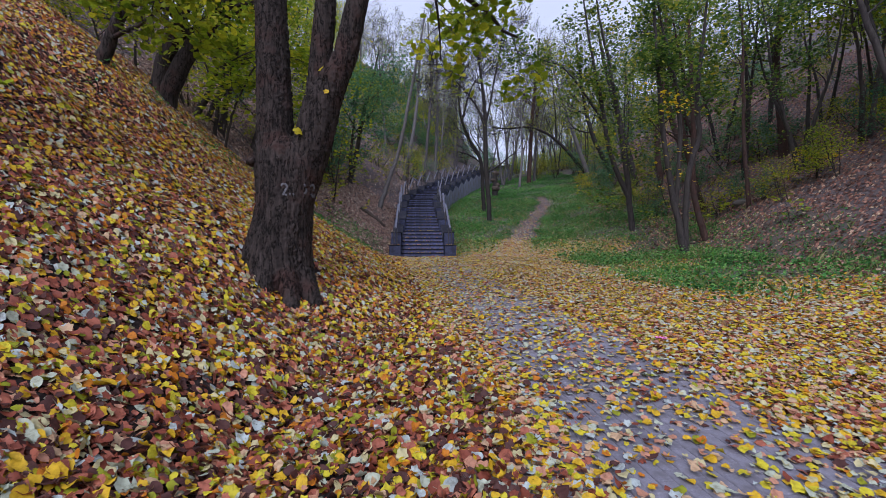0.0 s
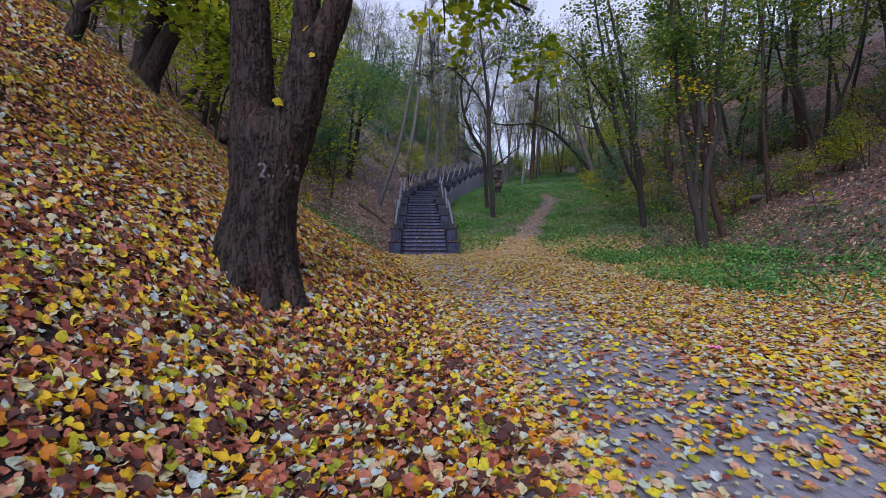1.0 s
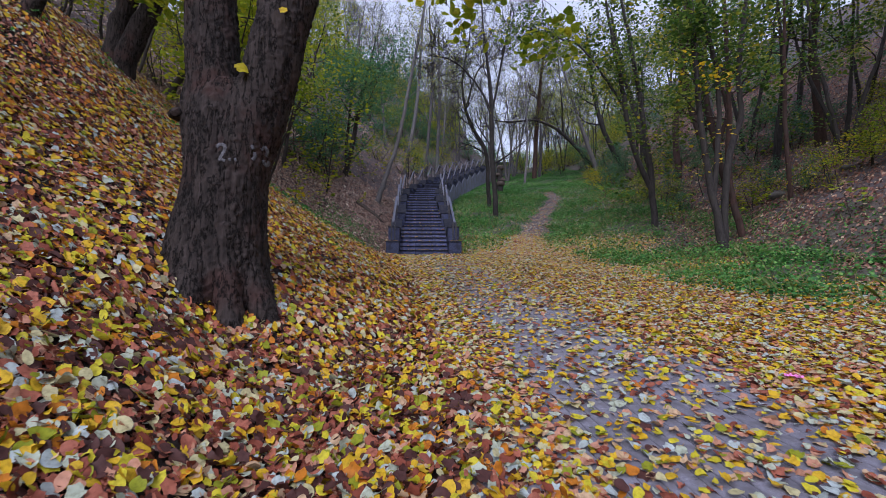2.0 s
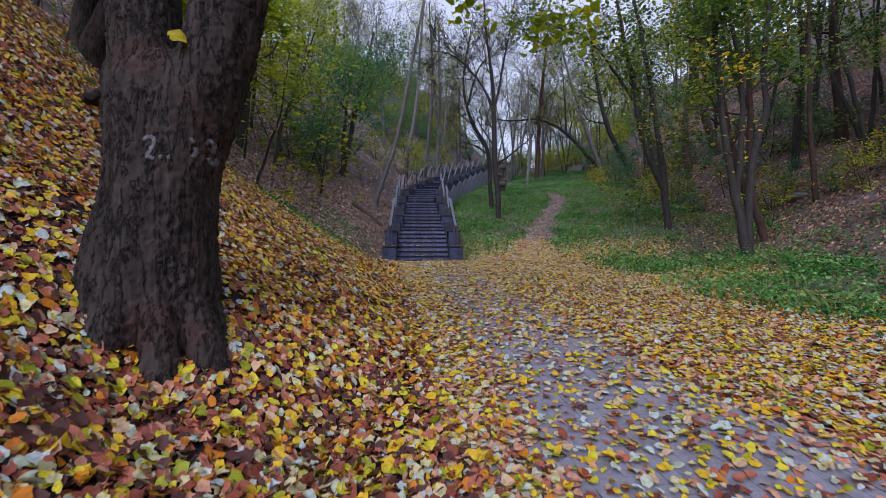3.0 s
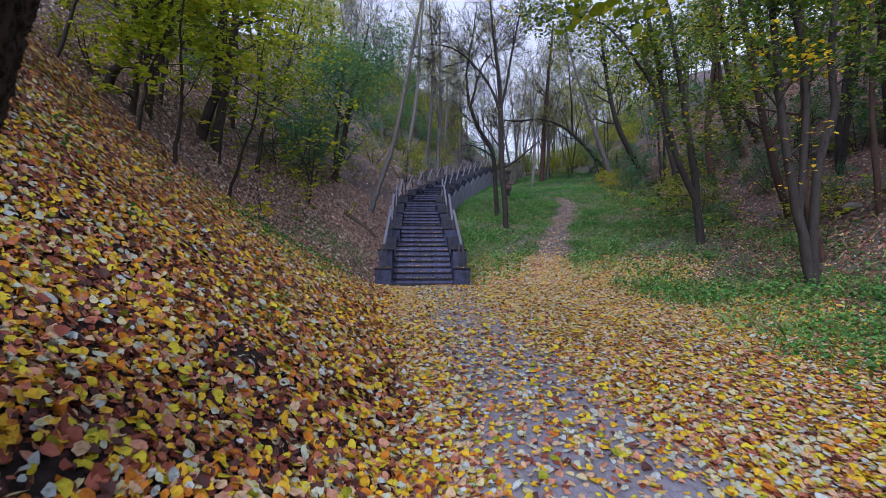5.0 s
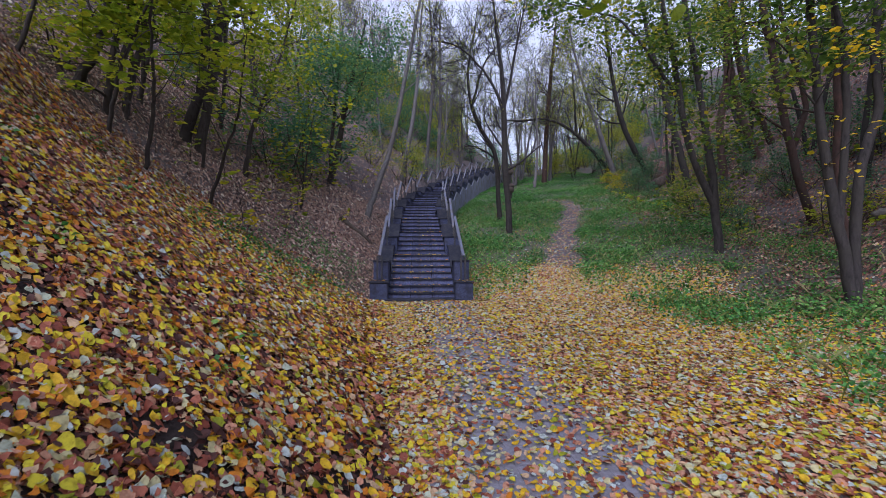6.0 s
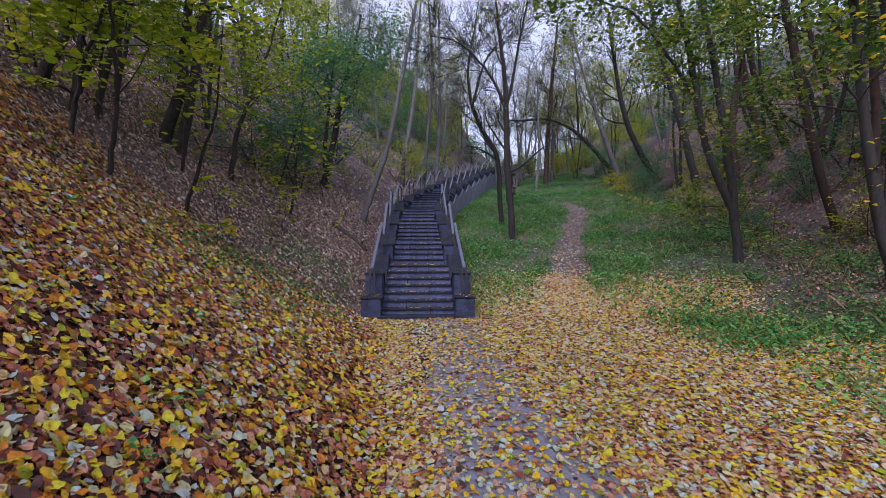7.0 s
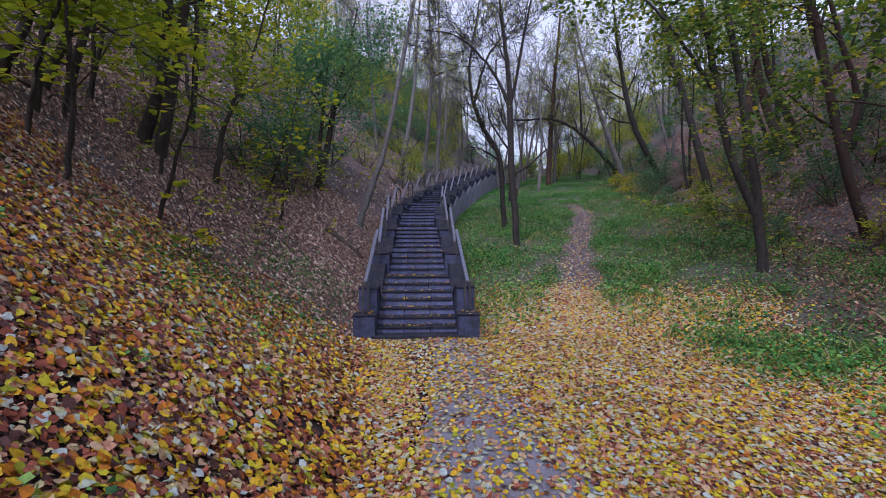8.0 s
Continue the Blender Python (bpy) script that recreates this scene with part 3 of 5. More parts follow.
def build_stairs():
    flights = stair_flights()
    st = thing("staircase", (0, 0, 0), "long grey stone staircase with stepped parapets climbing the ravine", "staircase", "", "structure")
    rails = {}
    for i, (p, z, head, risers, landing) in enumerate(flights):
        m = pose(p[0], p[1], z, 0, 0, head)
        run, rise = risers * TREAD, risers * RISE
        fl = new("flight")
        fl.parent, fl.matrix_basis = st, m
        for k in range(risers):
            for nm, me in (("tread", TREAD_SLAB), ("riser", RISER_SLAB)):
                s = put_mesh(nm, me, None, fl)
                s.location = (0, k * TREAD, (k + 1) * RISE)
        bm = bmesh.new()
        box(bm, -WIDE / 2, WIDE / 2, run, run + landing + 0.05, rise - 0.35, rise - 0.002, 0.01)
        profile(bm, [(0.06, -1.2), (0.06, -0.05), (run, rise - RISE - 0.06), (run + landing, rise - 0.4), (run + landing, -1.2)], -WIDE / 2 + 0.01, WIDE / 2 - 0.01)
        part("landing", bm, GRANITE, fl)
        for side in (-1, 1):
            stair_wall(fl, side, run, rise, landing, i == 0)
            key = (side, risers, landing)
            if key in rails:
                copy_thing(rails[key], m)
            else:
                rails[key] = handrail(side, run, rise, landing, m, i == 0)
    marks = [c for c in st.children if c.name.startswith("flight")]
    for i, bars in ((1, ((0.9, 0.16, 0.02, 0.14), (0.95, 0.2, 0.05, 0.018), (1.0, 0.15, 0.02, 0.12))), (2, ((0.84, 0.2, 0.018, 0.13), (0.9, 0.24, 0.06, 0.018), (0.94, 0.18, 0.018, 0.11), (0.99, 0.2, 0.05, 0.02)))):
        for x, z, w, h in bars:
            bm = bmesh.new()
            box(bm, x, x + w, -0.056, -0.0505, z, z + h)
            part("paint_mark", bm, PAINT, marks[i], "faded white scrawl")
    bm = bmesh.new()
    box(bm, -WIDE / 2 - 0.05, WIDE / 2 + 0.12, -0.36, 0.02, -0.3, 0.03, 0.012)
    base = part("foot_slab", bm, GRANITE, st)
    base.matrix_basis = pose(*flights[0][0], flights[0][1], 0, 0, flights[0][2])


build_stairs()

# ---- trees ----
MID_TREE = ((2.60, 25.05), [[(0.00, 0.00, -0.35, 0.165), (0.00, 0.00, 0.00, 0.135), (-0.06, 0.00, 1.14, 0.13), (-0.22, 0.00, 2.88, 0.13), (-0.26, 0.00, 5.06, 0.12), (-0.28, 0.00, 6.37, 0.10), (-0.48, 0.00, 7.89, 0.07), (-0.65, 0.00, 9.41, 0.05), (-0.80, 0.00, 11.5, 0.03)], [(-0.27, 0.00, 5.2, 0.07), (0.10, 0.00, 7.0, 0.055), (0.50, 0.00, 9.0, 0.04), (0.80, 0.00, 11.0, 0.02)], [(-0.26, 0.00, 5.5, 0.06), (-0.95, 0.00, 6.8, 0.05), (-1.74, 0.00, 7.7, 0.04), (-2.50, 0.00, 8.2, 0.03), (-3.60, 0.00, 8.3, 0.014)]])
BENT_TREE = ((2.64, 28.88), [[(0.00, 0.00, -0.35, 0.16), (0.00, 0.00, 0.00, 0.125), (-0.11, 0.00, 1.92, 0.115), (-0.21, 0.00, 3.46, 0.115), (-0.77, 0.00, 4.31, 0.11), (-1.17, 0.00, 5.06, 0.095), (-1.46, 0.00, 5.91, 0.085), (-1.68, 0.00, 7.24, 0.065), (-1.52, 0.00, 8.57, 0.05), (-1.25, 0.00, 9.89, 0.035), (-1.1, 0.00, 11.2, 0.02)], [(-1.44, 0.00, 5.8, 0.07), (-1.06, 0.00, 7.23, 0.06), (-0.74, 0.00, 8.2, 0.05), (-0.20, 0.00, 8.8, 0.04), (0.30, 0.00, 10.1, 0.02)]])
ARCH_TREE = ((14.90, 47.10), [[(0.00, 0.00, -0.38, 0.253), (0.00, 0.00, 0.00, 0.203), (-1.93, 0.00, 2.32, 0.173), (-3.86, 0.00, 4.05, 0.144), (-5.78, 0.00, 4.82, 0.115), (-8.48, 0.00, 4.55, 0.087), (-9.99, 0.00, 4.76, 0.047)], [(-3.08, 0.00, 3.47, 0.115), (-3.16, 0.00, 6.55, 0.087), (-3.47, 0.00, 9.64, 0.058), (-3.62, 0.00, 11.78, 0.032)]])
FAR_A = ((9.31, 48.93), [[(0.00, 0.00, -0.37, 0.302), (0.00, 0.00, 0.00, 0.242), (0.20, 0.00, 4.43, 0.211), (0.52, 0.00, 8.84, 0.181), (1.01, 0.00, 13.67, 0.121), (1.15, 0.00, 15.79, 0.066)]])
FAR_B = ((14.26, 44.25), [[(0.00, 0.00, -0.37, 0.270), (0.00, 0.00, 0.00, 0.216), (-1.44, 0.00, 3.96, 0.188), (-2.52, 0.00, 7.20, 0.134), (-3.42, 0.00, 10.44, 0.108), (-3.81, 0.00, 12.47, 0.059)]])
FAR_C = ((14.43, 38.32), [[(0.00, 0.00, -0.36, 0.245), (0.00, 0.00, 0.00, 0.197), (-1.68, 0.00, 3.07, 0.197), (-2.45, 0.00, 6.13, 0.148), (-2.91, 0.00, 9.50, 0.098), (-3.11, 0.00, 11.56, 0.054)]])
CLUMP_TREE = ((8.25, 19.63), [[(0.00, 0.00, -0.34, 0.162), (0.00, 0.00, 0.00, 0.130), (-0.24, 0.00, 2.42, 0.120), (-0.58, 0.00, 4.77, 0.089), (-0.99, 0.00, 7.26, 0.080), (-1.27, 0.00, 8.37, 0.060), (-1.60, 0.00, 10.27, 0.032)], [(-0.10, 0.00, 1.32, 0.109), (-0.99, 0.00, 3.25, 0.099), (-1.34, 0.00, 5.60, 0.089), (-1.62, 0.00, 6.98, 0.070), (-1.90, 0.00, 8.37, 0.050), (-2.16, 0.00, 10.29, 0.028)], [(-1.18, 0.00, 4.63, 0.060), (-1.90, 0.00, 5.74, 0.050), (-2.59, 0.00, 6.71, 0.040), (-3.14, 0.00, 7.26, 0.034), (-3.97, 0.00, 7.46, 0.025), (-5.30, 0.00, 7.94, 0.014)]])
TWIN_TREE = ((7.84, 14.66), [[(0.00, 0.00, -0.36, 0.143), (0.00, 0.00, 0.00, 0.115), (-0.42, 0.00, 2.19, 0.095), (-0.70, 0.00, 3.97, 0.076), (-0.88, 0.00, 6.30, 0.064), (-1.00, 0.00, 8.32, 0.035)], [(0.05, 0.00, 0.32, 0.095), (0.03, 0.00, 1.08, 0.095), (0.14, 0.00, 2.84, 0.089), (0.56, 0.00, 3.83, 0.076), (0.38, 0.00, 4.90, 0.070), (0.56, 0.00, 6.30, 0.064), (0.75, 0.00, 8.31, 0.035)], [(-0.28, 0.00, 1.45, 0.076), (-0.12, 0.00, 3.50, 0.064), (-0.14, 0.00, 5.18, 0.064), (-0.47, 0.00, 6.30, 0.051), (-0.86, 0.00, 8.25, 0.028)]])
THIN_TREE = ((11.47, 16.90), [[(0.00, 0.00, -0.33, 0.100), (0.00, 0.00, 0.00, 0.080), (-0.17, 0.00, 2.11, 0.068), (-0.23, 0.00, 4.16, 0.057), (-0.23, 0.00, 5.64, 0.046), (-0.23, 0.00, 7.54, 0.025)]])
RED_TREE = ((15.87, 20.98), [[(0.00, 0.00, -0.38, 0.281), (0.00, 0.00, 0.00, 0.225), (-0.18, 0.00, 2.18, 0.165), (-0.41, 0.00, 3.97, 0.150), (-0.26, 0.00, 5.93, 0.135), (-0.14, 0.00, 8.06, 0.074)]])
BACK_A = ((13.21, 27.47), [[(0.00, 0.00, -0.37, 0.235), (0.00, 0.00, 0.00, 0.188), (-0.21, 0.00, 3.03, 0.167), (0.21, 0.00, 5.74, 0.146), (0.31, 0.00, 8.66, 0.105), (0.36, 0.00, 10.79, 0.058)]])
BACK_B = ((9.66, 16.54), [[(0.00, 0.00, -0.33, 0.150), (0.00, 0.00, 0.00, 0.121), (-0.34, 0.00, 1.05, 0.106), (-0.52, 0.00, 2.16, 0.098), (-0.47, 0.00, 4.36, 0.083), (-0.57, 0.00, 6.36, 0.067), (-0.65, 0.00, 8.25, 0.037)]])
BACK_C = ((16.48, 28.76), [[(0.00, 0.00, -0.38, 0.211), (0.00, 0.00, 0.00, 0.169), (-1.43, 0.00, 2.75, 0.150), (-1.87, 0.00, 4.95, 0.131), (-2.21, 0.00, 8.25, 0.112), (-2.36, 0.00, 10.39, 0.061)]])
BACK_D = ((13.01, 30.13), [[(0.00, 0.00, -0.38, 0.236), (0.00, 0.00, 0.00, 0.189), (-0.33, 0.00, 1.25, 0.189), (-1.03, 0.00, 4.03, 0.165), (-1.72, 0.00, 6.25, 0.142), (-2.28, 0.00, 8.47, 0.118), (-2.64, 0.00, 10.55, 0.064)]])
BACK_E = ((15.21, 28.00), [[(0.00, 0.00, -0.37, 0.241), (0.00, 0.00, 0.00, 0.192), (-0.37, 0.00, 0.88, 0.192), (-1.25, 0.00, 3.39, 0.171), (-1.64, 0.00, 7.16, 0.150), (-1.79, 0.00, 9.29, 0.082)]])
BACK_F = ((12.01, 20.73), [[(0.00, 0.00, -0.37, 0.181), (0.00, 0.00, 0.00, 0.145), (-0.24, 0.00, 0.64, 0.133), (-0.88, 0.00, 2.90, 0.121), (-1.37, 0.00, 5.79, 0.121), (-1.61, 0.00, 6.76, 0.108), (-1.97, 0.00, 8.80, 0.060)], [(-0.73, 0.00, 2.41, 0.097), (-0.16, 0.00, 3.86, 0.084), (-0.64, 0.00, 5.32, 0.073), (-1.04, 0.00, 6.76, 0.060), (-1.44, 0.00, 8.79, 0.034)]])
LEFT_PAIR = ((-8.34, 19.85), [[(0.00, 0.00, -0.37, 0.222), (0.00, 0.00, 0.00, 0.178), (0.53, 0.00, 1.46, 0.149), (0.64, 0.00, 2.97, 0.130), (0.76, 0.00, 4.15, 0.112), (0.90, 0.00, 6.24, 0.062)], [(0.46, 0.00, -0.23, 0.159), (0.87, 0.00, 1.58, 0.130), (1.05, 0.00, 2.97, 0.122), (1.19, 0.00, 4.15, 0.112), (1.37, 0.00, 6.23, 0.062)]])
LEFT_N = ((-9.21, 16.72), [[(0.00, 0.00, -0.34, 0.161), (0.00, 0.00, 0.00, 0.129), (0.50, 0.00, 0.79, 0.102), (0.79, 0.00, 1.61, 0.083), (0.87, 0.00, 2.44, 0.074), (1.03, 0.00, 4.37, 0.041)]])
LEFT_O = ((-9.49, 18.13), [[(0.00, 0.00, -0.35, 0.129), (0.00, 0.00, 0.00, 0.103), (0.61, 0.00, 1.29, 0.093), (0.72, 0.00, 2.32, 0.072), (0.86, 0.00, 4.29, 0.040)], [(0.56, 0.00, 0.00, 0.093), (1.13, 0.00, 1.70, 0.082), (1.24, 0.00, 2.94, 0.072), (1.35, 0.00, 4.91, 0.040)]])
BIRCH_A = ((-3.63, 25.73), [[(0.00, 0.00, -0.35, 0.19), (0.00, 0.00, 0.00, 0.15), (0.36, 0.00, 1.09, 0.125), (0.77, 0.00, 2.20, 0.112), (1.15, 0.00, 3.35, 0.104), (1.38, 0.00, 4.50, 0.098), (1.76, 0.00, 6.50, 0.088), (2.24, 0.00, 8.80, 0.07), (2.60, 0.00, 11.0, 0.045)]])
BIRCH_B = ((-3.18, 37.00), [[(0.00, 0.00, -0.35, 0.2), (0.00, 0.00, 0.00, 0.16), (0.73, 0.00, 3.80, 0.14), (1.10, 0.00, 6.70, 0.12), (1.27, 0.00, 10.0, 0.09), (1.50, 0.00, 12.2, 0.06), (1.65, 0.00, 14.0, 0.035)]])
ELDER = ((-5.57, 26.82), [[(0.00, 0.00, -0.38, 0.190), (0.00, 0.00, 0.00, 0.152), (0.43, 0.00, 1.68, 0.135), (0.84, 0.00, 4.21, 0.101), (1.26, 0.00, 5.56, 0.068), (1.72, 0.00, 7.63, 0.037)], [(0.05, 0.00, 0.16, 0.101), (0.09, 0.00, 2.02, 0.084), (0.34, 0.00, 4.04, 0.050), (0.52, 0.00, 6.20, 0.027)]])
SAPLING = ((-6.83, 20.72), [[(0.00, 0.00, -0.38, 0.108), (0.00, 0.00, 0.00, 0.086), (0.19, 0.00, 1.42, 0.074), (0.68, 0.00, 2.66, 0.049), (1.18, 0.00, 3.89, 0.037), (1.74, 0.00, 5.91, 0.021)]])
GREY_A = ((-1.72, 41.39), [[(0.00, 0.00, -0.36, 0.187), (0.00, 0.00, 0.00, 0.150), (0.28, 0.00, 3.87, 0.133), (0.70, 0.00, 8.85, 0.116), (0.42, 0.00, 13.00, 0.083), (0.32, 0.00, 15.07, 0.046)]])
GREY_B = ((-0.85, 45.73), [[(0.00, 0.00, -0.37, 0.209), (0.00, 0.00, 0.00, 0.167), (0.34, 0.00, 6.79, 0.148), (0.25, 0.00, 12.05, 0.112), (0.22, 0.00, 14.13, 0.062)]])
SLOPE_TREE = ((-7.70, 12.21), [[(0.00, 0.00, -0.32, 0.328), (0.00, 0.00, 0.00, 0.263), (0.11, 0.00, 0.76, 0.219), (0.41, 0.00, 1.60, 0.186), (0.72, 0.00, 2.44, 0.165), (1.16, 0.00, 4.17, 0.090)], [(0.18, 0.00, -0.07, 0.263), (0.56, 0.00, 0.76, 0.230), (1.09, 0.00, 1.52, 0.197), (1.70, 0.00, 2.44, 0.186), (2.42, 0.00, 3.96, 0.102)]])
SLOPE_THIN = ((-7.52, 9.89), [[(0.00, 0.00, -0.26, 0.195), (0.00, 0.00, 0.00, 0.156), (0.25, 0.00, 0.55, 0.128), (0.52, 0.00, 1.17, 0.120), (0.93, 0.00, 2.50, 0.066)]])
BIG_AT = (-2.17, 6.1, 0.91)
# height, middle across, half-widths across and in depth
BIG_TRUNK = [(0.2, -2.2, 0.62, 0.56), (0.7, -2.2, 0.52, 0.47), (0.95, -2.21, 0.47, 0.43), (1.16, -2.24, 0.455, 0.41), (1.4, -2.255, 0.46, 0.4), (1.64, -2.23, 0.425, 0.375), (1.88, -2.185, 0.385, 0.36), (2.12, -2.15, 0.372, 0.345), (2.4, -2.12, 0.40, 0.34), (2.62, -2.10, 0.45, 0.33), (2.85, -2.08, 0.48, 0.29), (3.0, -2.06, 0.47, 0.2)]
BIG_STEMS = [[(-2.2, 2.3, 0.26), (-2.26, 2.7, 0.25), (-2.29, 3.1, 0.235), (-2.31, 3.7, 0.22), (-2.35, 4.8, 0.20), (-2.42, 7.0, 0.14)],
             [(-1.98, 2.3, 0.24), (-1.85, 2.7, 0.25), (-1.74, 3.1, 0.25), (-1.65, 3.5, 0.24), (-1.45, 3.9, 0.175), (-1.34, 4.1, 0.155), (-1.18, 4.84, 0.14), (-0.75, 7.0, 0.095)],
             [(-1.74, 3.2, 0.16), (-1.71, 3.6, 0.155), (-1.67, 4.1, 0.145), (-1.60, 4.84, 0.135), (-1.47, 7.0, 0.09)]]



# side branches, level by level: how many, from where, length, spread, thickness, pieces, bend, upward pull
LEAFY = [(7, 0.4, 2.6, 55, 0.45, 4, 0.16, 0.05), (5, 0.3, 1.1, 50, 0.5, 2, 0.2, 0.03), (3, 0.3, 0.5, 45, 0.5, 1, 0.2, 0.0)]
DENSE = [(12, 0.35, 2.8, 46, 0.42, 5, 0.16, 0.1), (8, 0.2, 1.5, 42, 0.5, 3, 0.2, 0.05), (6, 0.15, 0.8, 40, 0.6, 1, 0.22, 0.03)]
TWIGGY = [(8, 0.4, 2.8, 45, 0.45, 6, 0.16, 0.1), (6, 0.25, 1.4, 42, 0.5, 3, 0.2, 0.06), (5, 0.2, 0.8, 40, 0.55, 1, 0.22, 0.03)]
SPARSE = [(6, 0.5, 2.2, 55, 0.4, 4, 0.18, 0.06), (4, 0.3, 1.0, 50, 0.5, 2, 0.2, 0.03), (3, 0.3, 0.5, 45, 0.5, 1, 0.2, 0.0)]


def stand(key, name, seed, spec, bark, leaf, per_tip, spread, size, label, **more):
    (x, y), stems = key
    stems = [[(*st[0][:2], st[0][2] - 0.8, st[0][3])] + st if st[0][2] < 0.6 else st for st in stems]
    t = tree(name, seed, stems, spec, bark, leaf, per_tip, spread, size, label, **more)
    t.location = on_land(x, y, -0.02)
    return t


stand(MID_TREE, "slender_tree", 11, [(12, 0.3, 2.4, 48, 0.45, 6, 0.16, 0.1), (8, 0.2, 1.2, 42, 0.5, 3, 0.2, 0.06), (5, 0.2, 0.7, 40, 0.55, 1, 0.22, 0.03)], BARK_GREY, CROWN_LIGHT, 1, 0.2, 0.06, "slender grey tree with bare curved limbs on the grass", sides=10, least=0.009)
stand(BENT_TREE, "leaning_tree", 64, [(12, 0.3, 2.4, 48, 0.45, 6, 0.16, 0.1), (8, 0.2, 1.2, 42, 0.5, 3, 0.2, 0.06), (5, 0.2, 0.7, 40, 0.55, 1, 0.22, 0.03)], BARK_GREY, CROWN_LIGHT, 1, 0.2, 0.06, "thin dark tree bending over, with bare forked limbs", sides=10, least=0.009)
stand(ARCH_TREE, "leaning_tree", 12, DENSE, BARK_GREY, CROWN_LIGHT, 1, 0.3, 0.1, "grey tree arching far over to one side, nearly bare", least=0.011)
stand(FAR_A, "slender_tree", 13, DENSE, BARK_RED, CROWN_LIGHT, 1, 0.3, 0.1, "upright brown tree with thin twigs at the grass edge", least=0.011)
stand(FAR_B, "leaning_tree", 14, DENSE, BARK_HAZE, CROWN_LIGHT, 3, 0.3, 0.1, "grey tree leaning towards the stairs, thin foliage", least=0.011)
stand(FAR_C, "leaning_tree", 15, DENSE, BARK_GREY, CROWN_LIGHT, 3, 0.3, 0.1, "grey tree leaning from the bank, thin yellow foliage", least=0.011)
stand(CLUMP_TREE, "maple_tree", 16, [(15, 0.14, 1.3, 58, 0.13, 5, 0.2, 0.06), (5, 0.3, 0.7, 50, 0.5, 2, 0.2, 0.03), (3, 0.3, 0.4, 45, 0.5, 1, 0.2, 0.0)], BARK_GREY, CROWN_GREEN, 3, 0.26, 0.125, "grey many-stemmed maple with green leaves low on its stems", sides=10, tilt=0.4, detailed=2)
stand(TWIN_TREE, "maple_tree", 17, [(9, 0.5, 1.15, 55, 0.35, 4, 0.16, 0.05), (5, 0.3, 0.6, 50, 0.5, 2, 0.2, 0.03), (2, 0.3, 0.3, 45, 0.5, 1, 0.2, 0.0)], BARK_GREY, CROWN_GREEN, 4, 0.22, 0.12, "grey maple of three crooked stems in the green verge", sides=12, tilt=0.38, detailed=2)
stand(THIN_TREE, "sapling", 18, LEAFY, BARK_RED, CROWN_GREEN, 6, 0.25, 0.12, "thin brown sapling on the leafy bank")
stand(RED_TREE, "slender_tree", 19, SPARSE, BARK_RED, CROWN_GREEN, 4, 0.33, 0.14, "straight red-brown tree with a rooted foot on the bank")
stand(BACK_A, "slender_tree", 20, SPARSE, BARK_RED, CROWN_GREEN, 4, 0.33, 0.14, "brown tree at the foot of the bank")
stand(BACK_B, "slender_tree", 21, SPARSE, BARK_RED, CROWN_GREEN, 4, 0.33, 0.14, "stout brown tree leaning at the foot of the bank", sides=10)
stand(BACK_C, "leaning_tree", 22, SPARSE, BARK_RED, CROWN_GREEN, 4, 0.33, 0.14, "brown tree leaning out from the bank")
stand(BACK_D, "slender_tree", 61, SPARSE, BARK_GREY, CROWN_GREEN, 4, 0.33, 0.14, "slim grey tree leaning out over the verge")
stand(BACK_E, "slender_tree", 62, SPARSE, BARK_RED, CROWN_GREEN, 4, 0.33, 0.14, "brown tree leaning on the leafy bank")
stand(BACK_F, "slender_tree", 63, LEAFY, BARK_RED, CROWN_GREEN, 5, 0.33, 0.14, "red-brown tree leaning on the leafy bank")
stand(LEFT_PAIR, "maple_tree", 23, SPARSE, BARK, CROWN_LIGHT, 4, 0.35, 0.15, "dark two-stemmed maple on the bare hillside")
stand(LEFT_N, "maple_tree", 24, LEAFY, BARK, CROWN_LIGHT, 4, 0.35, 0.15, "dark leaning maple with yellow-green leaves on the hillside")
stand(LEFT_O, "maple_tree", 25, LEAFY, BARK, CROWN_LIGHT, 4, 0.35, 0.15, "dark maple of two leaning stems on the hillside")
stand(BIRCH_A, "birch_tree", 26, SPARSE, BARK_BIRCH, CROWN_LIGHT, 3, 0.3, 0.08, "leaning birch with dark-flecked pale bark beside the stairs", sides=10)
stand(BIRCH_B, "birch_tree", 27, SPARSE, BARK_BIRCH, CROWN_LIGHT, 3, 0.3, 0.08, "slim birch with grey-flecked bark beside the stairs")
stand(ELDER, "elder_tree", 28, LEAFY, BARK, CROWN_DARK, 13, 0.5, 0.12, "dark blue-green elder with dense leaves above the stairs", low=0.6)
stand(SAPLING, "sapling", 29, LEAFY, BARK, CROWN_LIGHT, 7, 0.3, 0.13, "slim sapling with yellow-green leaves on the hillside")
stand(GREY_A, "slender_tree", 30, DENSE, BARK_HAZE, CROWN_LIGHT, 1, 0.3, 0.08, "tall grey tree with bare twigs behind the stairs", least=0.011)
stand(GREY_B, "slender_tree", 31, DENSE, BARK_HAZE, CROWN_LIGHT, 1, 0.3, 0.08, "tall grey tree with bare twigs behind the stairs", least=0.011)
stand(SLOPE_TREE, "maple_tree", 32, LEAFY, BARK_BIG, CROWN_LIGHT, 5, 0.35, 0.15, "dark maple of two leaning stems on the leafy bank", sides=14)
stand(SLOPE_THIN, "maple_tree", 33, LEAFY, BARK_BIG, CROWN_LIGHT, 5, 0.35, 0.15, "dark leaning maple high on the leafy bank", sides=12)


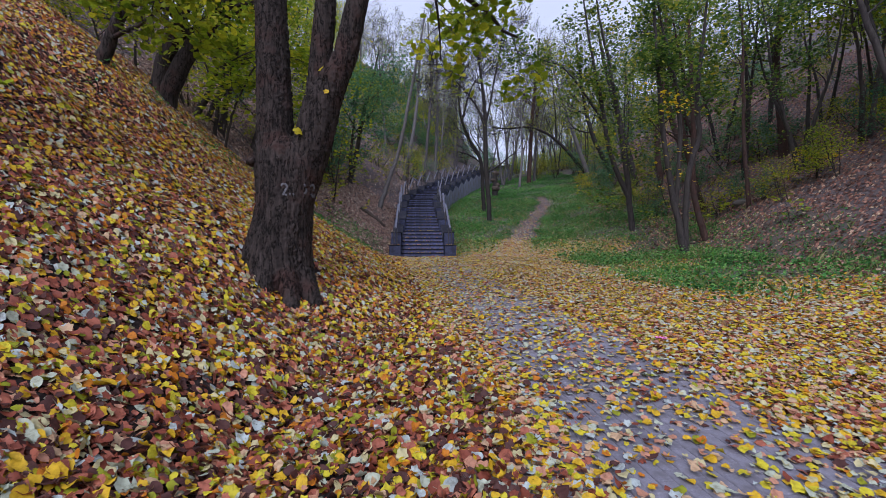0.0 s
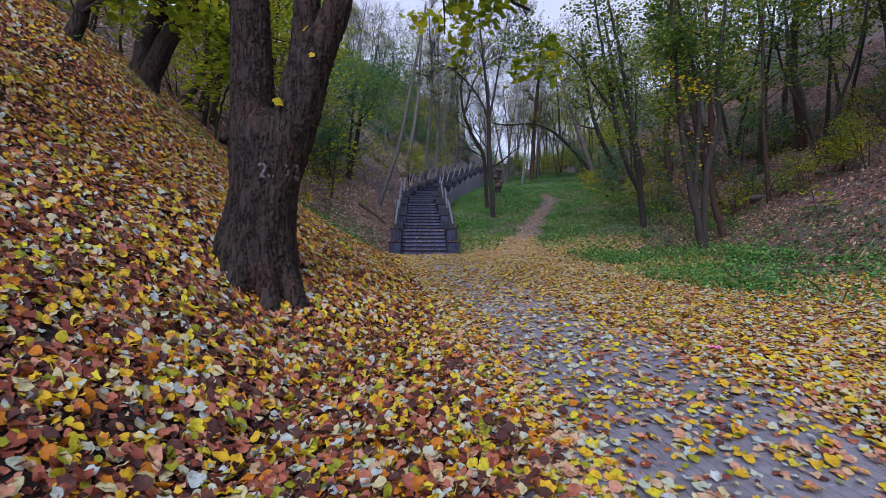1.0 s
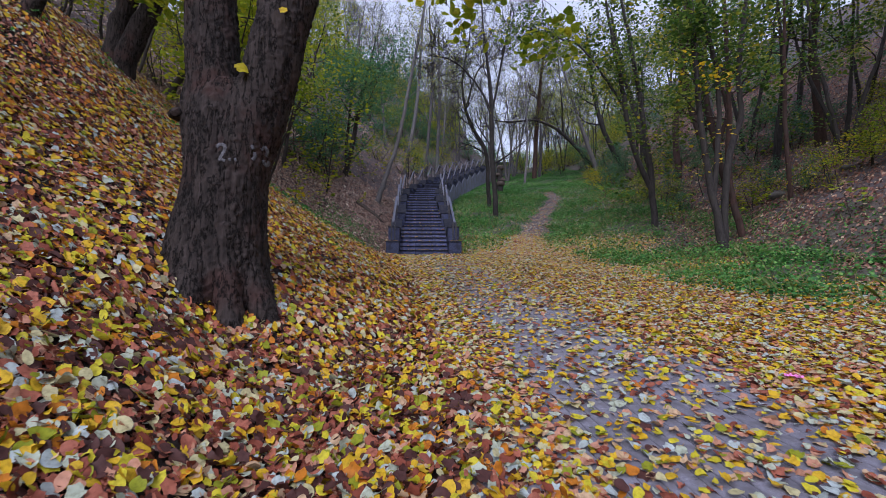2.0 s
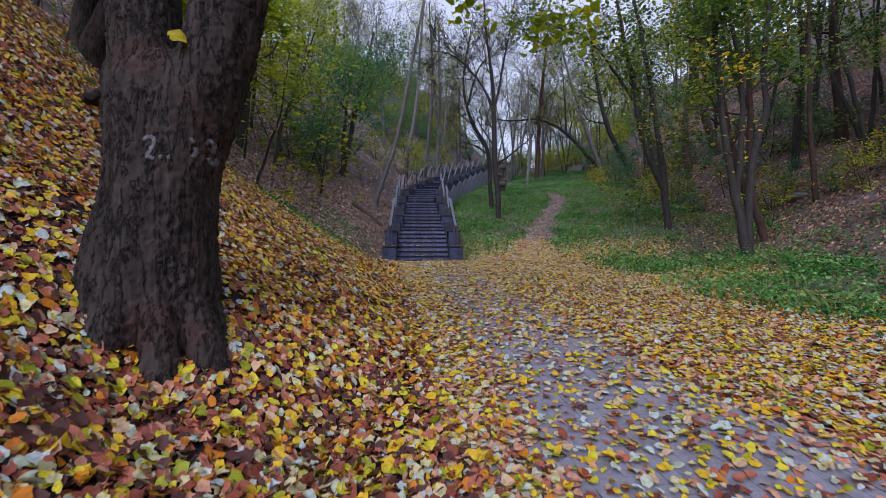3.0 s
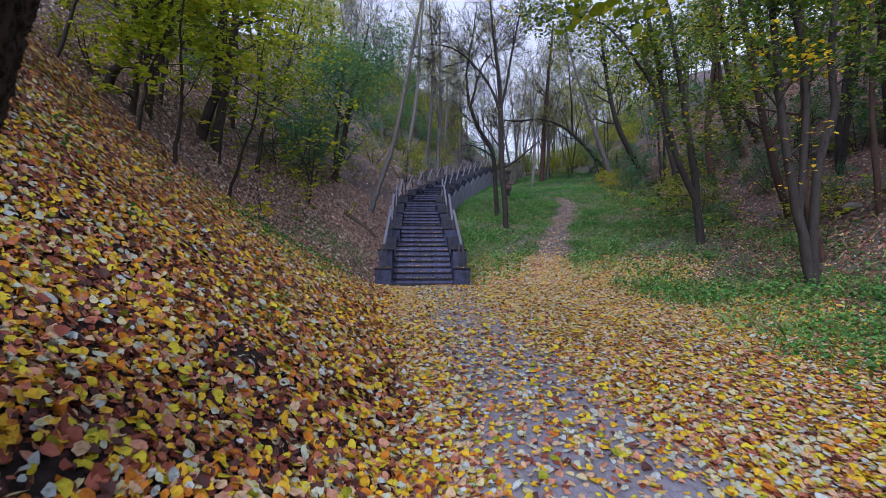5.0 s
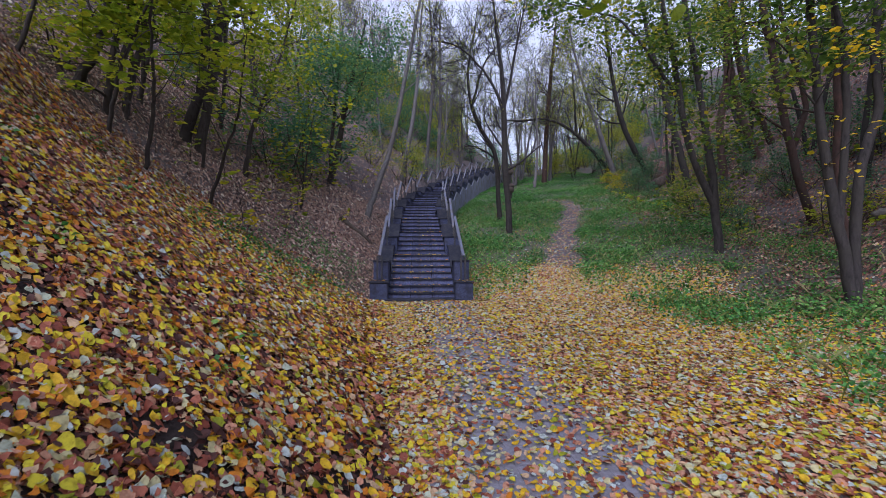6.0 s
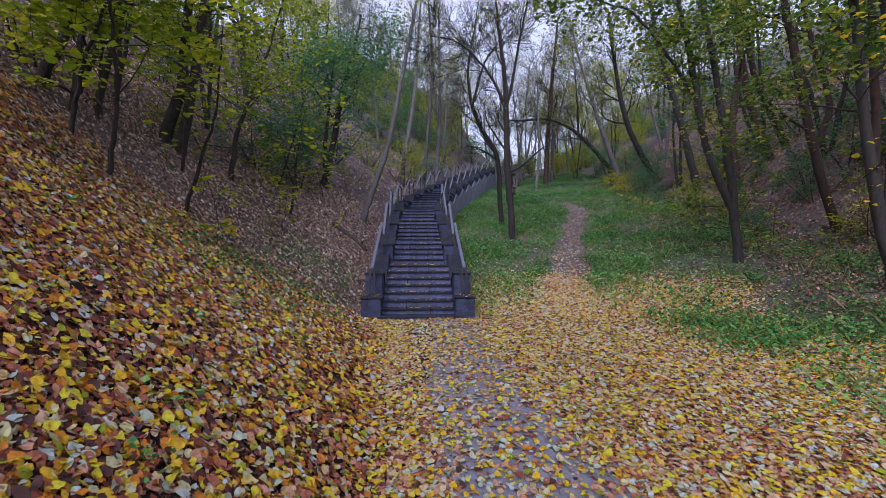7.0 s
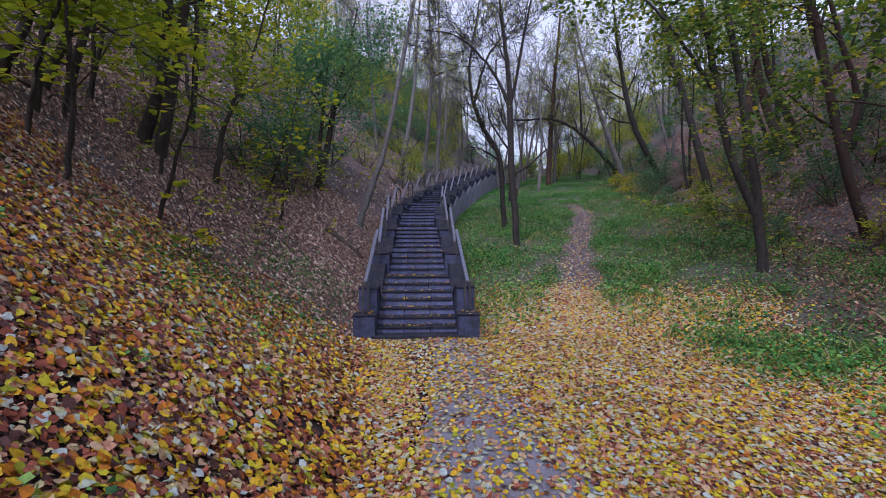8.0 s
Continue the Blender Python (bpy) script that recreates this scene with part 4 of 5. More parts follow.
def big_tree():
    x, y, z0 = BIG_AT
    ob = thing("linden_tree", BIG_AT, "stout dark tree forking into three stems, with white paint marks", "tree")
    rng = np.random.default_rng(5)
    w = Wood()

    def furrow(th, h):
        return 0.4 * np.sin(13 * th + 2.2 * np.sin(1.9 * h) + 1.3) + 0.35 * np.sin(9 * th - 1.5 * h + 2 * np.sin(2.6 * h + th)) + 0.3 * np.sin(3 * th + 1.1 * h) + 0.18 * np.sin(5.1 * h + 2 * np.sin(2 * th))

    # the stout lower trunk: fluted towards the roots, with a hollow between two of them
    tr = np.array(BIG_TRUNK)
    hs = np.arange(0.2, 3.0, 0.03)
    cx, rx, ry = (np.interp(hs, tr[:, 0], tr[:, k]) for k in (1, 2, 3))
    for v in (cx, rx, ry):
        for _ in range(8):
            v[1:-1] = 0.25 * v[:-2] + 0.5 * v[1:-1] + 0.25 * v[2:]
    th, h = np.meshgrid(np.arange(72) * 2 * np.pi / 72, hs)
    low = smooth(1.45, 0.75, h)
    k = 1 + 0.03 * furrow(th, h) + low * 0.09 * np.sin(6 * th + 0.9 + 0.5 * np.sin(2 * h))
    for a0, depth, wide in ((-1.2, 0.3, 0.13), (-0.62, 0.16, 0.1), (-2.2, 0.1, 0.12)):
        k = k - depth * np.exp(-((th - 2 * np.pi - a0) / wide) ** 2) * smooth(1.2, 0.9, h)
    cleft = smooth(2.0, 2.7, h) * np.exp(-((th - 1.5 * np.pi - 0.12) / 0.22) ** 2)
    k = k - 0.22 * cleft + rng.normal(0, 0.004, k.shape)
    ring = np.stack([cx[:, None] + rx[:, None] * k * np.cos(th) - x, 0.05 + ry[:, None] * k * np.sin(th), h - z0], -1)
    w.v.append(ring.reshape(-1, 3))
    i, j = np.meshgrid(np.arange(len(hs) - 1), np.arange(72), indexing="ij")
    w.f.append(np.stack([i * 72 + j, i * 72 + (j + 1) % 72, (i + 1) * 72 + (j + 1) % 72, (i + 1) * 72 + j], -1).reshape(-1, 4))
    w.n += ring.size // 3
    for st in BIG_STEMS:
        st = np.array([(sx - x, 0.06, sz - z0, sr) for sx, sz, sr in st])
        k = np.linspace(0, len(st) - 1, 12 * (len(st) - 1) + 1)
        q = np.stack([np.interp(k, np.arange(len(st)), st[:, i]) for i in range(4)], -1)
        for _ in range(12):
            q[1:-1] = 0.25 * q[:-2] + 0.5 * q[1:-1] + 0.25 * q[2:]
        w.tube(q[:, :3], q[:, 3], 48)
        ring = w.v[-1].reshape(len(q), 48, 3)
        th, ss = np.meshgrid(np.arange(48) * 2 * np.pi / 48, q[:, 2])
        w.v[-1] = (q[:, None, :3] + (ring - q[:, None, :3]) * (1 + 0.03 * furrow(th, ss) + rng.normal(0, 0.004, th.shape))[..., None]).reshape(-1, 3)
    for a, ln, r in ((-2.5, 0.45, 0.13), (-1.75, 0.3, 0.14), (-0.95, 0.3, 0.11), (-0.3, 0.35, 0.13), (2.6, 0.5, 0.17), (3.3, 0.5, 0.16), (1.2, 0.5, 0.16)):
        d = np.array([math.cos(a), math.sin(a)])
        pts = [(*(d * 0.2), 0.75), (*(d * 0.32), 0.35), (*(d * (0.3 + ln * 0.4)), 0.0), (*(d * (0.34 + ln * 0.75)), -0.4)]
        w.tube(np.array(pts) + np.array([-0.04, 0.03, 0]), [0.08, r * 0.8, r, r], 12)
    bm = bmesh.new()
    bm.from_mesh(w.mesh("wood"))
    bmesh.ops.holes_fill(bm, edges=[e for e in bm.edges if e.is_boundary], sides=0)
    me = bm_mesh("trunk", bm)
    tr = put_mesh("trunk", me, BARK_BIG, ob)
    rm = tr.modifiers.new("joined", "REMESH")
    rm.mode, rm.voxel_size, rm.use_smooth_shade = "VOXEL", 0.017, True
    tx = bpy.data.textures.new("bark_ridges", "MUSGRAVE")
    tx.noise_scale = 0.035
    dp = tr.modifiers.new("ridges", "DISPLACE")
    dp.texture, dp.strength, dp.mid_level, dp.texture_coords = tx, 0.012, 0.5, "LOCAL"
    bm = bmesh.new()
    bmesh.ops.create_icosphere(bm, subdivisions=2, radius=1, matrix=Matrix.Translation((-0.37, -0.04, 1.75)) @ Matrix.Diagonal((0.09, 0.13, 0.06, 1)))
    for v in bm.verts:
        v.co += Vector((noise.noise(v.co * 9), noise.noise(v.co * 9 + Vector((5, 0, 0))), noise.noise(v.co * 9 + Vector((0, 7, 0))))) * 0.03
    part("burl", bm, BARK_BIG, ob)
    # limbs far above, one of them reaching over the path
    w, tips = Wood(), []
    over = np.array([(0.95, 0.1, 4.4), (1.4, 0.8, 5.3), (2.0, 1.7, 5.6), (2.8, 2.5, 5.3), (3.7, 3.3, 4.9)])
    for pts in (over, over * [-0.8, 0.7, 1.05], over * [-1.1, -0.8, 1.0], over * [0.9, -0.7, 1.1]):
        q = np.stack([np.interp(np.linspace(0, 4, 13), np.arange(5), pts[:, i]) for i in range(3)], -1)
        q[1:] += rng.normal(0, 0.07, (12, 3))
        r = np.linspace(0.11, 0.025, 13)
        w.tube(q, r, 7)
        branch_out(w, rng, q, r, 0, [(9, 0.35, 1.7, 55, 0.5, 5, 0.15, -0.03), (5, 0.3, 0.8, 50, 0.55, 3, 0.15, -0.05), (3, 0.3, 0.4, 45, 0.6, 2, 0.15, -0.08)], tips)
    put_mesh("upper_branching", w.mesh("upper_branching"), BARK, ob)
    put_mesh("crown", crown(rng, tips, 3, 0.16, 0.16, 0.5, 2, 2.5, 0.1), CROWN_SPRAY, ob)
    return ob


BIG_TREE = big_tree()


def near_shoot():
    """A thin maple shoot on the bank beside the path, with a few broad leaves."""
    foot = on_land(-3.05, 2.75)
    stems = [[(0, 0, -0.1, 0.008), (0.08, -0.05, 0.6, 0.007), (0.2, -0.12, 1.15, 0.005), (0.36, -0.2, 1.5, 0.003)]]
    t = tree("maple_shoot", 71, stems, [(5, 0.55, 0.18, 70, 0.6, 2, 0.1, 0.0), (1, 0.6, 0.06, 40, 0.6, 1, 0.1, 0.0)], BARK, CROWN_SPRAY, 1, 0.03, 0.12, "thin maple shoot with a few broad yellow-green leaves", sides=5, tilt=0.3, detailed=1, low=0.5, droop=0.0)
    t.location = foot


near_shoot()


# ---- woodland on both sides ----
def proto_stems(rng, h, r, count, lean):
    out = []
    for k in range(count):
        a = rng.uniform(0, 6.28)
        q = wander(rng, (0.12 * k * math.cos(a), 0.12 * k * math.sin(a), -0.4), (lean * rng.normal(), lean * rng.normal(), 1), h * rng.uniform(0.75, 1), 6, 0.07, 0.06)
        out.append([(*p, r * (1.25 - 1.05 * i / 6)) for i, p in enumerate(q)])
    return out


def woodland():
    rng = np.random.default_rng(77)
    kinds = []
    for i in range(3):
        kinds.append(tree("woodland_tree", 100 + i, proto_stems(rng, 11, 0.095, 1 + i % 2, 0.12), LEAFY, BARK_GREY, CROWN_GREEN, 5, 0.42, 0.15, "slender woodland tree with green leaves turning yellow", sides=6))
    for i in range(3):
        kinds.append(tree("woodland_tree", 110 + i, proto_stems(rng, 10, 0.085, 1 + i % 2, 0.15), LEAFY, BARK, CROWN_LIGHT, 5, 0.42, 0.14, "slender woodland tree with yellow-green autumn leaves", sides=6))
    for i in range(3):
        kinds.append(tree("bare_tree", 120 + i, proto_stems(rng, 12, 0.1, 1 + i % 2, 0.1), [(9, 0.35, 2.9, 45, 0.45, 4, 0.16, 0.1), (6, 0.2, 1.5, 42, 0.5, 2, 0.2, 0.06), (5, 0.2, 0.9, 40, 0.6, 1, 0.22, 0.03)], BARK_HAZE, CROWN_LIGHT, 1, 0.3, 0.09, "tall thin tree with bare grey twigs", sides=6, least=0.011))
    for i in range(2):
        kinds.append(tree("shrub", 130 + i, proto_stems(rng, 3.2, 0.035, 3, 0.5), [(6, 0.25, 1.2, 50, 0.5, 3, 0.18, 0.03), (4, 0.3, 0.6, 50, 0.5, 1, 0.2, 0.0)], BARK, CROWN_LIGHT, 6, 0.26, 0.11, "loose shrub with yellow-green leaves", sides=5, low=0.3))
    for i in range(2):
        kinds.append(tree("shrub", 140 + i, proto_stems(rng, 3.6, 0.035, 3, 0.4), [(7, 0.2, 1.2, 50, 0.5, 3, 0.18, 0.03), (4, 0.3, 0.6, 50, 0.5, 1, 0.2, 0.0)], BARK, CROWN_DARK, 7, 0.24, 0.13, "dense shrub with dark green leaves", sides=5, low=0.3))
    for i in range(2):
        kinds.append(tree("woodland_tree", 150 + i, proto_stems(rng, 11, 0.085, 2, 0.14), LEAFY, BARK_GREY, CROWN_GREEN, 4, 0.36, 0.14, "slender woodland tree with green maple leaves", sides=8))
    for i in range(2):
        kinds.append(tree("woodland_tree", 160 + i, proto_stems(rng, 9, 0.075, 2, 0.16), LEAFY, BARK, CROWN_LIGHT, 4, 0.36, 0.14, "slender woodland tree with flat yellow-green leaves", sides=8))
    spots = []

    def scatter(n, x0, x1, y0, y1, pick, gap, smin, smax, keep=lambda x, y: True):
        tries = 0
        while n and tries < 4000:
            tries += 1
            x, y = rng.uniform(x0, x1), rng.uniform(y0, y1)
            if not keep(x, y) or any((x - a) ** 2 + (y - b) ** 2 < gap * gap for a, b in spots):
                continue
            spots.append((x, y))
            n -= 1
            k = pick[rng.integers(len(pick))]
            s = rng.uniform(smin, smax)
            ob = copy_thing(kinds[k], pose(*on_land(x, y, -0.05), 0, 0, rng.uniform(0, 360)))
            ob.scale = (s, s, s)

    off_stair = lambda x, y: x < float(along(STAIR_LINE, min(max(y, 17.2), 68.5))) - 2.6
    scatter(11, -20, -7.5, 18, 32, [15, 16, 15, 16, 13], 2.0, 0.75, 1.2, off_stair)
    scatter(14, -32, -8, 24, 54, [3, 4, 5, 5, 0], 2.0, 0.8, 1.2, lambda x, y: off_stair(x, y) and (y > 32 or x < -20))
    scatter(7, -9.5, -5.2, 23, 32, [11, 12, 11], 1.2, 0.7, 1.0, off_stair)
    scatter(14, -20, -6.5, 20, 40, [9, 10, 9, 12], 1.3, 0.5, 0.9, off_stair)
    scatter(30, -12, 4, 33, 66, [9, 10, 9, 11], 1.1, 0.7, 1.2, off_stair)
    scatter(22, -18, 6, 40, 84, [6, 7, 8, 6, 7, 8, 4], 1.8, 0.9, 1.3, off_stair)
    scatter(20, -14, 6, 40, 75, [9, 10, 11], 1.3, 0.7, 1.2, off_stair)
    scatter(8, -26, -11.5, 2, 17, [3, 4, 5], 2.3, 0.8, 1.1, lambda x, y: x < -11.5 - 0.5 * max(0, 13 - y))
    scatter(12, -20, -9.5, 12, 18, [9, 10], 1.2, 0.7, 1.0, lambda x, y: x < -9.0 - 0.6 * max(0, 16 - y))
    scatter(15, 12, 21, 10, 34, [13, 14, 13, 14, 15], 1.9, 0.8, 1.15, lambda x, y: x > 11.8 + 0.12 * max(y - 20, 0))
    scatter(16, 11, 30, 2, 50, [6, 7, 8, 6, 3, 4, 15], 2.0, 0.75, 1.2, lambda x, y: x > 11.8 + 0.12 * max(y - 20, 0) and (y > 33 or x > 20))
    scatter(30, 12, 28, 21, 48, [9, 11, 12, 11], 1.2, 0.45, 0.9, lambda x, y: x > 11.6 + 0.1 * max(y - 20, 0))
    scatter(18, 8.6, 15.5, 22, 42, [11, 12, 9, 10], 0.9, 0.3, 0.6, lambda x, y: x > 9.8 + 0.1 * max(y - 20, 0))
    scatter(7, 14, 22, 7, 24, [13, 14, 15], 1.8, 0.8, 1.1)
    scatter(26, 11.6, 21, 7.5, 22, [9, 10, 9, 10, 11], 0.9, 0.3, 0.7)
    scatter(4, 2, 13, 70, 86, [6, 7, 8], 1.8, 1.1, 1.5)
    scatter(3, 6.2, 10, 44, 56, [6, 7, 8], 1.5, 0.85, 1.25)
    scatter(22, 9, 34, 42, 85, [6, 7, 8, 6, 7, 4, 1], 1.9, 0.85, 1.25)
    scatter(26, 12, 30, 34, 70, [9, 10, 9, 11], 1.3, 0.7, 1.2)
    scatter(12, 3, 28, 60, 98, [6, 7, 8, 6], 2.6, 0.9, 1.3, lambda x, y: x > float(along(STAIR_LINE, min(y, 68.5))) + 2)
    scatter(14, 6, 26, 50, 90, [9, 10], 1.5, 0.7, 1.2, lambda x, y: x > float(along(STAIR_LINE, min(y, 68.5))) + 2)
    scatter(6, -3, 7, 42, 66, [6, 7, 8], 1.3, 0.8, 1.15, lambda x, y: abs(x - float(along(STAIR_LINE, min(y, 68.5)))) > 2.2)
    scatter(20, -22, 34, 70, 96, [6, 7, 8, 6, 7, 4], 2.5, 0.6, 0.9)
    scatter(24, -13, 1, 54, 80, [9, 10, 11, 9], 1.2, 0.7, 1.3, off_stair)
    scatter(60, -22, 34, 67, 98, [9, 10, 11, 9], 1.5, 0.8, 1.5)
    # Unseen trees behind the camera, added to block open sky light.
    scatter(12, -50, 50, -30, -8, [0, 1, 3, 4], 5, 0.9, 1.3, lambda x, y: abs(x) > 5)
    for k in kinds:
        for c in (*k.children_recursive, k):
            bpy.data.objects.remove(c)


woodland()


def maple_saplings():
    """Young maples on the left slope: thin stems that lean out, with flat sprays of large leaves."""
    rng = np.random.default_rng(41)
    spray = [(8, 0.3, 1.9, 70, 0.45, 5, 0.1, -0.02), (5, 0.25, 0.7, 55, 0.55, 2, 0.12, -0.02)]
    for x, y, h, lean in ((-6.3, 14.9, 4.6, 0.35), (-7.6, 15.6, 5.2, 0.3), (-5.9, 16.6, 4.2, 0.3), (-9.2, 15.2, 5.5, 0.3), (-8.6, 17.6, 5.0, 0.25), (-10.8, 14.6, 5.0, 0.3),
                         (-7.2, 18.8, 4.5, 0.2), (-11.5, 16.8, 5.5, 0.2), (-5.2, 21.5, 3.6, 0.25), (-6.4, 23.5, 4.4, 0.2)):
        q = wander(rng, (0, 0, -0.2), (lean, -0.12, 1), h, 7, 0.09, 0.0)
        stems = [[(*p, 0.045 * (1.1 - 0.9 * i / 7)) for i, p in enumerate(q)]]
        t = tree("maple_sapling", int(rng.integers(1e6)), stems, spray, BARK, CROWN_SPRAY, 2, 0.17, 0.16, "young maple with flat sprays of yellow-green leaves", sides=6, tilt=0.28, detailed=2, low=0.5, droop=0.05)
        t.location = on_land(x, y)


maple_saplings()


def overhanging_maple():
    """A maple on the left slope whose long limbs hang out with flat leaf sprays."""
    foot = np.array(on_land(-8.6, 16.9, -0.1))
    limbs = [[(-8.6, 16.9, foot[2] - 0.2, 0.085), (-8.3, 16.8, foot[2] + 1.6, 0.07), (-8.0, 16.6, 7.9, 0.055), (-7.9, 16.4, 9.6, 0.03)],
             [(-8.0, 16.6, 7.9, 0.034), (-6.7, 16.1, 7.2, 0.028), (-5.2, 15.5, 6.2, 0.02), (-4.2, 15.0, 5.45, 0.013), (-3.4, 14.7, 5.0, 0.006)],
             [(-8.1, 16.7, 7.2, 0.03), (-7.3, 15.4, 7.1, 0.024), (-6.5, 14.4, 6.3, 0.015), (-5.7, 14.0, 5.4, 0.007)],
             [(-8.0, 16.6, 8.3, 0.03), (-6.3, 15.2, 8.3, 0.022), (-4.9, 14.2, 7.6, 0.013), (-4.0, 13.8, 7.1, 0.006)],
             [(-8.2, 16.8, 6.0, 0.022), (-7.5, 16.2, 5.9, 0.016), (-7.0, 15.9, 5.4, 0.011), (-6.6, 15.8, 5.0, 0.006)]]
    stems = [[(x - foot[0], y - foot[1], z - foot[2], r) for x, y, z, r in st] for st in limbs]
    spray = [(11, 0.15, 0.75, 62, 0.45, 4, 0.1, -0.01), (4, 0.3, 0.35, 50, 0.55, 2, 0.12, -0.02)]
    t = tree("maple_tree", 411, stems, spray, BARK, CROWN_SPRAY, 5, 0.15, 0.155, "slim maple with long drooping limbs and flat yellow-green leaf sprays", sides=6, tilt=0.22, detailed=2, low=0.4, droop=0.03)
    t.location = foot


overhanging_maple()


def seedlings():
    """Knee-high maple seedlings on the hillsides: one stem and a few leaves each."""
    rng = np.random.default_rng(43)
    base = []
    for k in range(3):
        q = wander(rng, (0, 0, -0.05), (0.2, 0, 1), 0.7 + 0.3 * k, 5, 0.12, 0.02)
        stems = [[(*p, 0.008 * (1.1 - 0.6 * i / 5)) for i, p in enumerate(q)]]
        base.append(tree("maple_seedling", 300 + k, stems, [(7, 0.35, 0.35, 70, 0.6, 2, 0.1, 0.0), (1, 0.5, 0.1, 40, 0.6, 1, 0.1, 0.0)], BARK, CROWN_LIGHT, 1, 0.06, 0.12, "knee-high maple seedling with yellow-green leaves", sides=4, tilt=0.3, low=0.15, droop=0.0, detailed=2))
    n = 0
    while n < 150:
        x, y = (rng.uniform(-13, -3.6), rng.uniform(15, 34)) if n % 3 else (rng.uniform(9, 17), rng.uniform(13, 34))
        if x < 0 and x > float(along(STAIR_LINE, max(y, 17.2))) - 2.2:
            continue
        ob = copy_thing(base[n % 3], pose(*on_land(x, y), 0, 0, rng.uniform(0, 360)))
        sc = rng.uniform(0.6, 1.5)
        ob.scale = (sc, sc, sc)
        n += 1
    for k in base:
        for c in (*k.children_recursive, k):
            bpy.data.objects.remove(c)


seedlings()


# ---- fallen leaves ----
def litter(name, seed, count, x0, x1, y0, y1, density, tones, size, detailed, label, tilt=0.3, lift=0.012, material=None, spread=0.03):
    rng = np.random.default_rng(seed)
    x, y = rng.uniform(x0, x1, count), rng.uniform(y0, y1, count)
    keep = rng.uniform(0, 1, count) < density(x, y)
    x, y = x[keep], y[keep]
    z = land(x, y) + lift + rng.uniform(0, spread, len(x))
    n = len(x)
    s = size * rng.uniform(0.55, 1.35, n)
    tone = np.interp(rng.uniform(0, 1, n), tones[0], tones[1])
    # the tilt of the ground below
    e = 0.05
    gx, gy = (land(x + e, y) - land(x - e, y)) / (2 * e), (land(x, y + e) - land(x, y - e)) / (2 * e)
    v, f, k = leaf_arrays(rng, np.zeros((n, 3)), s, tilt, detailed, 0.45)
    v = v.reshape(n, k, 3)
    v[..., 2] += v[..., 0] * gx[:, None] + v[..., 1] * gy[:, None]
    v += np.stack([x, y, z], -1)[:, None]
    me = mesh_np(name, v.reshape(-1, 3), f, np.repeat(tone, k))
    return tagged(put_mesh(name, me, material or LITTER), label, "fallen leaves", "", "stuff")


def patchy(x, y, s=1.0):
    return 0.5 + 0.5 * ripple(x, y, 1.7 * s, 0.7) * 0.7 + 0.3 * ripple(x, y, 4.3 * s, 1.9) * 0.5


def bank(x, y):
    toe = paving_x(y) - 0.95
    return smooth(toe + 0.15, toe - 0.5, x) * (1 - smooth(13.2, 19.2, y - 0.34 * (x + 3) * (x < -3) + 1.1 * ripple(x, y, 1.3, 0.9) + 0.6 * ripple(x, y, 3.1, 2.4)))


def path_cover(x, y):
    clear = 1 - smooth(0.6, 1.15, np.abs(x - (2.2 - 0.16 * y)) / (1.18 - 0.03 * np.clip(y, 0, 16)))
    return 0.97 - clear * (0.66 - 0.1 * smooth(5, 9, y) - 0.06 * smooth(8, 14, y) + 0.14 * ripple(x, y, 2.3, 0.2))


def beside(x, y):
    """Everywhere but on the worn middle of the path."""
    return 0.15 + 0.85 * smooth(0.5, 1.1, np.abs(x - (2.2 - 0.16 * y)) / (1.18 - 0.03 * np.clip(y, 0, 16)))


def flat_cover(x, y):
    reach = 4.2 + 4.5 * (1 - smooth(4.5, 10.5, y))
    out = smooth(0, 0.5, x - paving_x(y) + 1.3) * (1 - smooth(reach, reach + 2.6, x + 0.5 * np.sin(y * 1.3) - 0.05 * y)) * (1 - smooth(17.5, 20.5, y))
    return out * np.where(np.abs(x - paving_x(y)) < 1.4, path_cover(x, y), 0.9)


MIX_TONES = [0, 0.1, 0.32, 0.47, 0.54, 0.74, 0.81, 0.9, 1]
MIX_BANK = ([0, 0.19, 0.45, 0.53, 0.59, 0.77, 0.83, 0.91, 1], MIX_TONES)
MIX_SLOPE = ([0, 0.11, 0.32, 0.43, 0.54, 0.81, 0.85, 0.93, 1], MIX_TONES)
MIX_FLAT = ([0, 0.03, 0.12, 0.33, 0.37, 0.68, 0.72, 0.85, 1], MIX_TONES)
MIX_UNDER = ([0, 0.3, 0.72, 0.9, 1], [0, 0.10, 0.31, 0.40, 0.47])
MIX_PALE_UNDER = ([0, 0.1, 0.4, 0.8, 1], [0.05, 0.15, 0.32, 0.46, 0.9])
MIX_TRAIL = ([0, 0.1, 0.42, 0.5, 0.7, 1], [0.1, 0.3, 0.4, 0.5, 0.82, 1])
MIX_ALL = ([0, 1], [0, 1])
gaps = lambda x, y: 1 - 0.62 * smooth(0.36, 0.78, ripple(x, y, 4.1, 1.2) * 0.6 + ripple(x, y, 9.3, 0.3) * 0.6) * smooth(0.2, 1.6, paving_x(y) - 1.0 - x)
clods = lambda x, y: 1 - 0.55 * smooth(0.56, 0.7, ripple(x, y, 1.9, 0.6) * 0.55 + ripple(x, y, 5.2, 2.7) * 0.45)
cover = lambda x, y: bank(x, y) * gaps(x, y) * clods(x, y)
RED, GOLD = "deep curled red-brown dead leaves covering the bank", "yellow, pale green and brown fallen leaves covering the bank"
litter("leaf_litter", 1, 60000, -8, 1.6, 0.4, 7.5, lambda x, y: cover(x, y) * (0.75 + 0.25 * patchy(x, y)), MIX_UNDER, 0.056, 2, RED, 0.6, 0.004, None, 0.03)
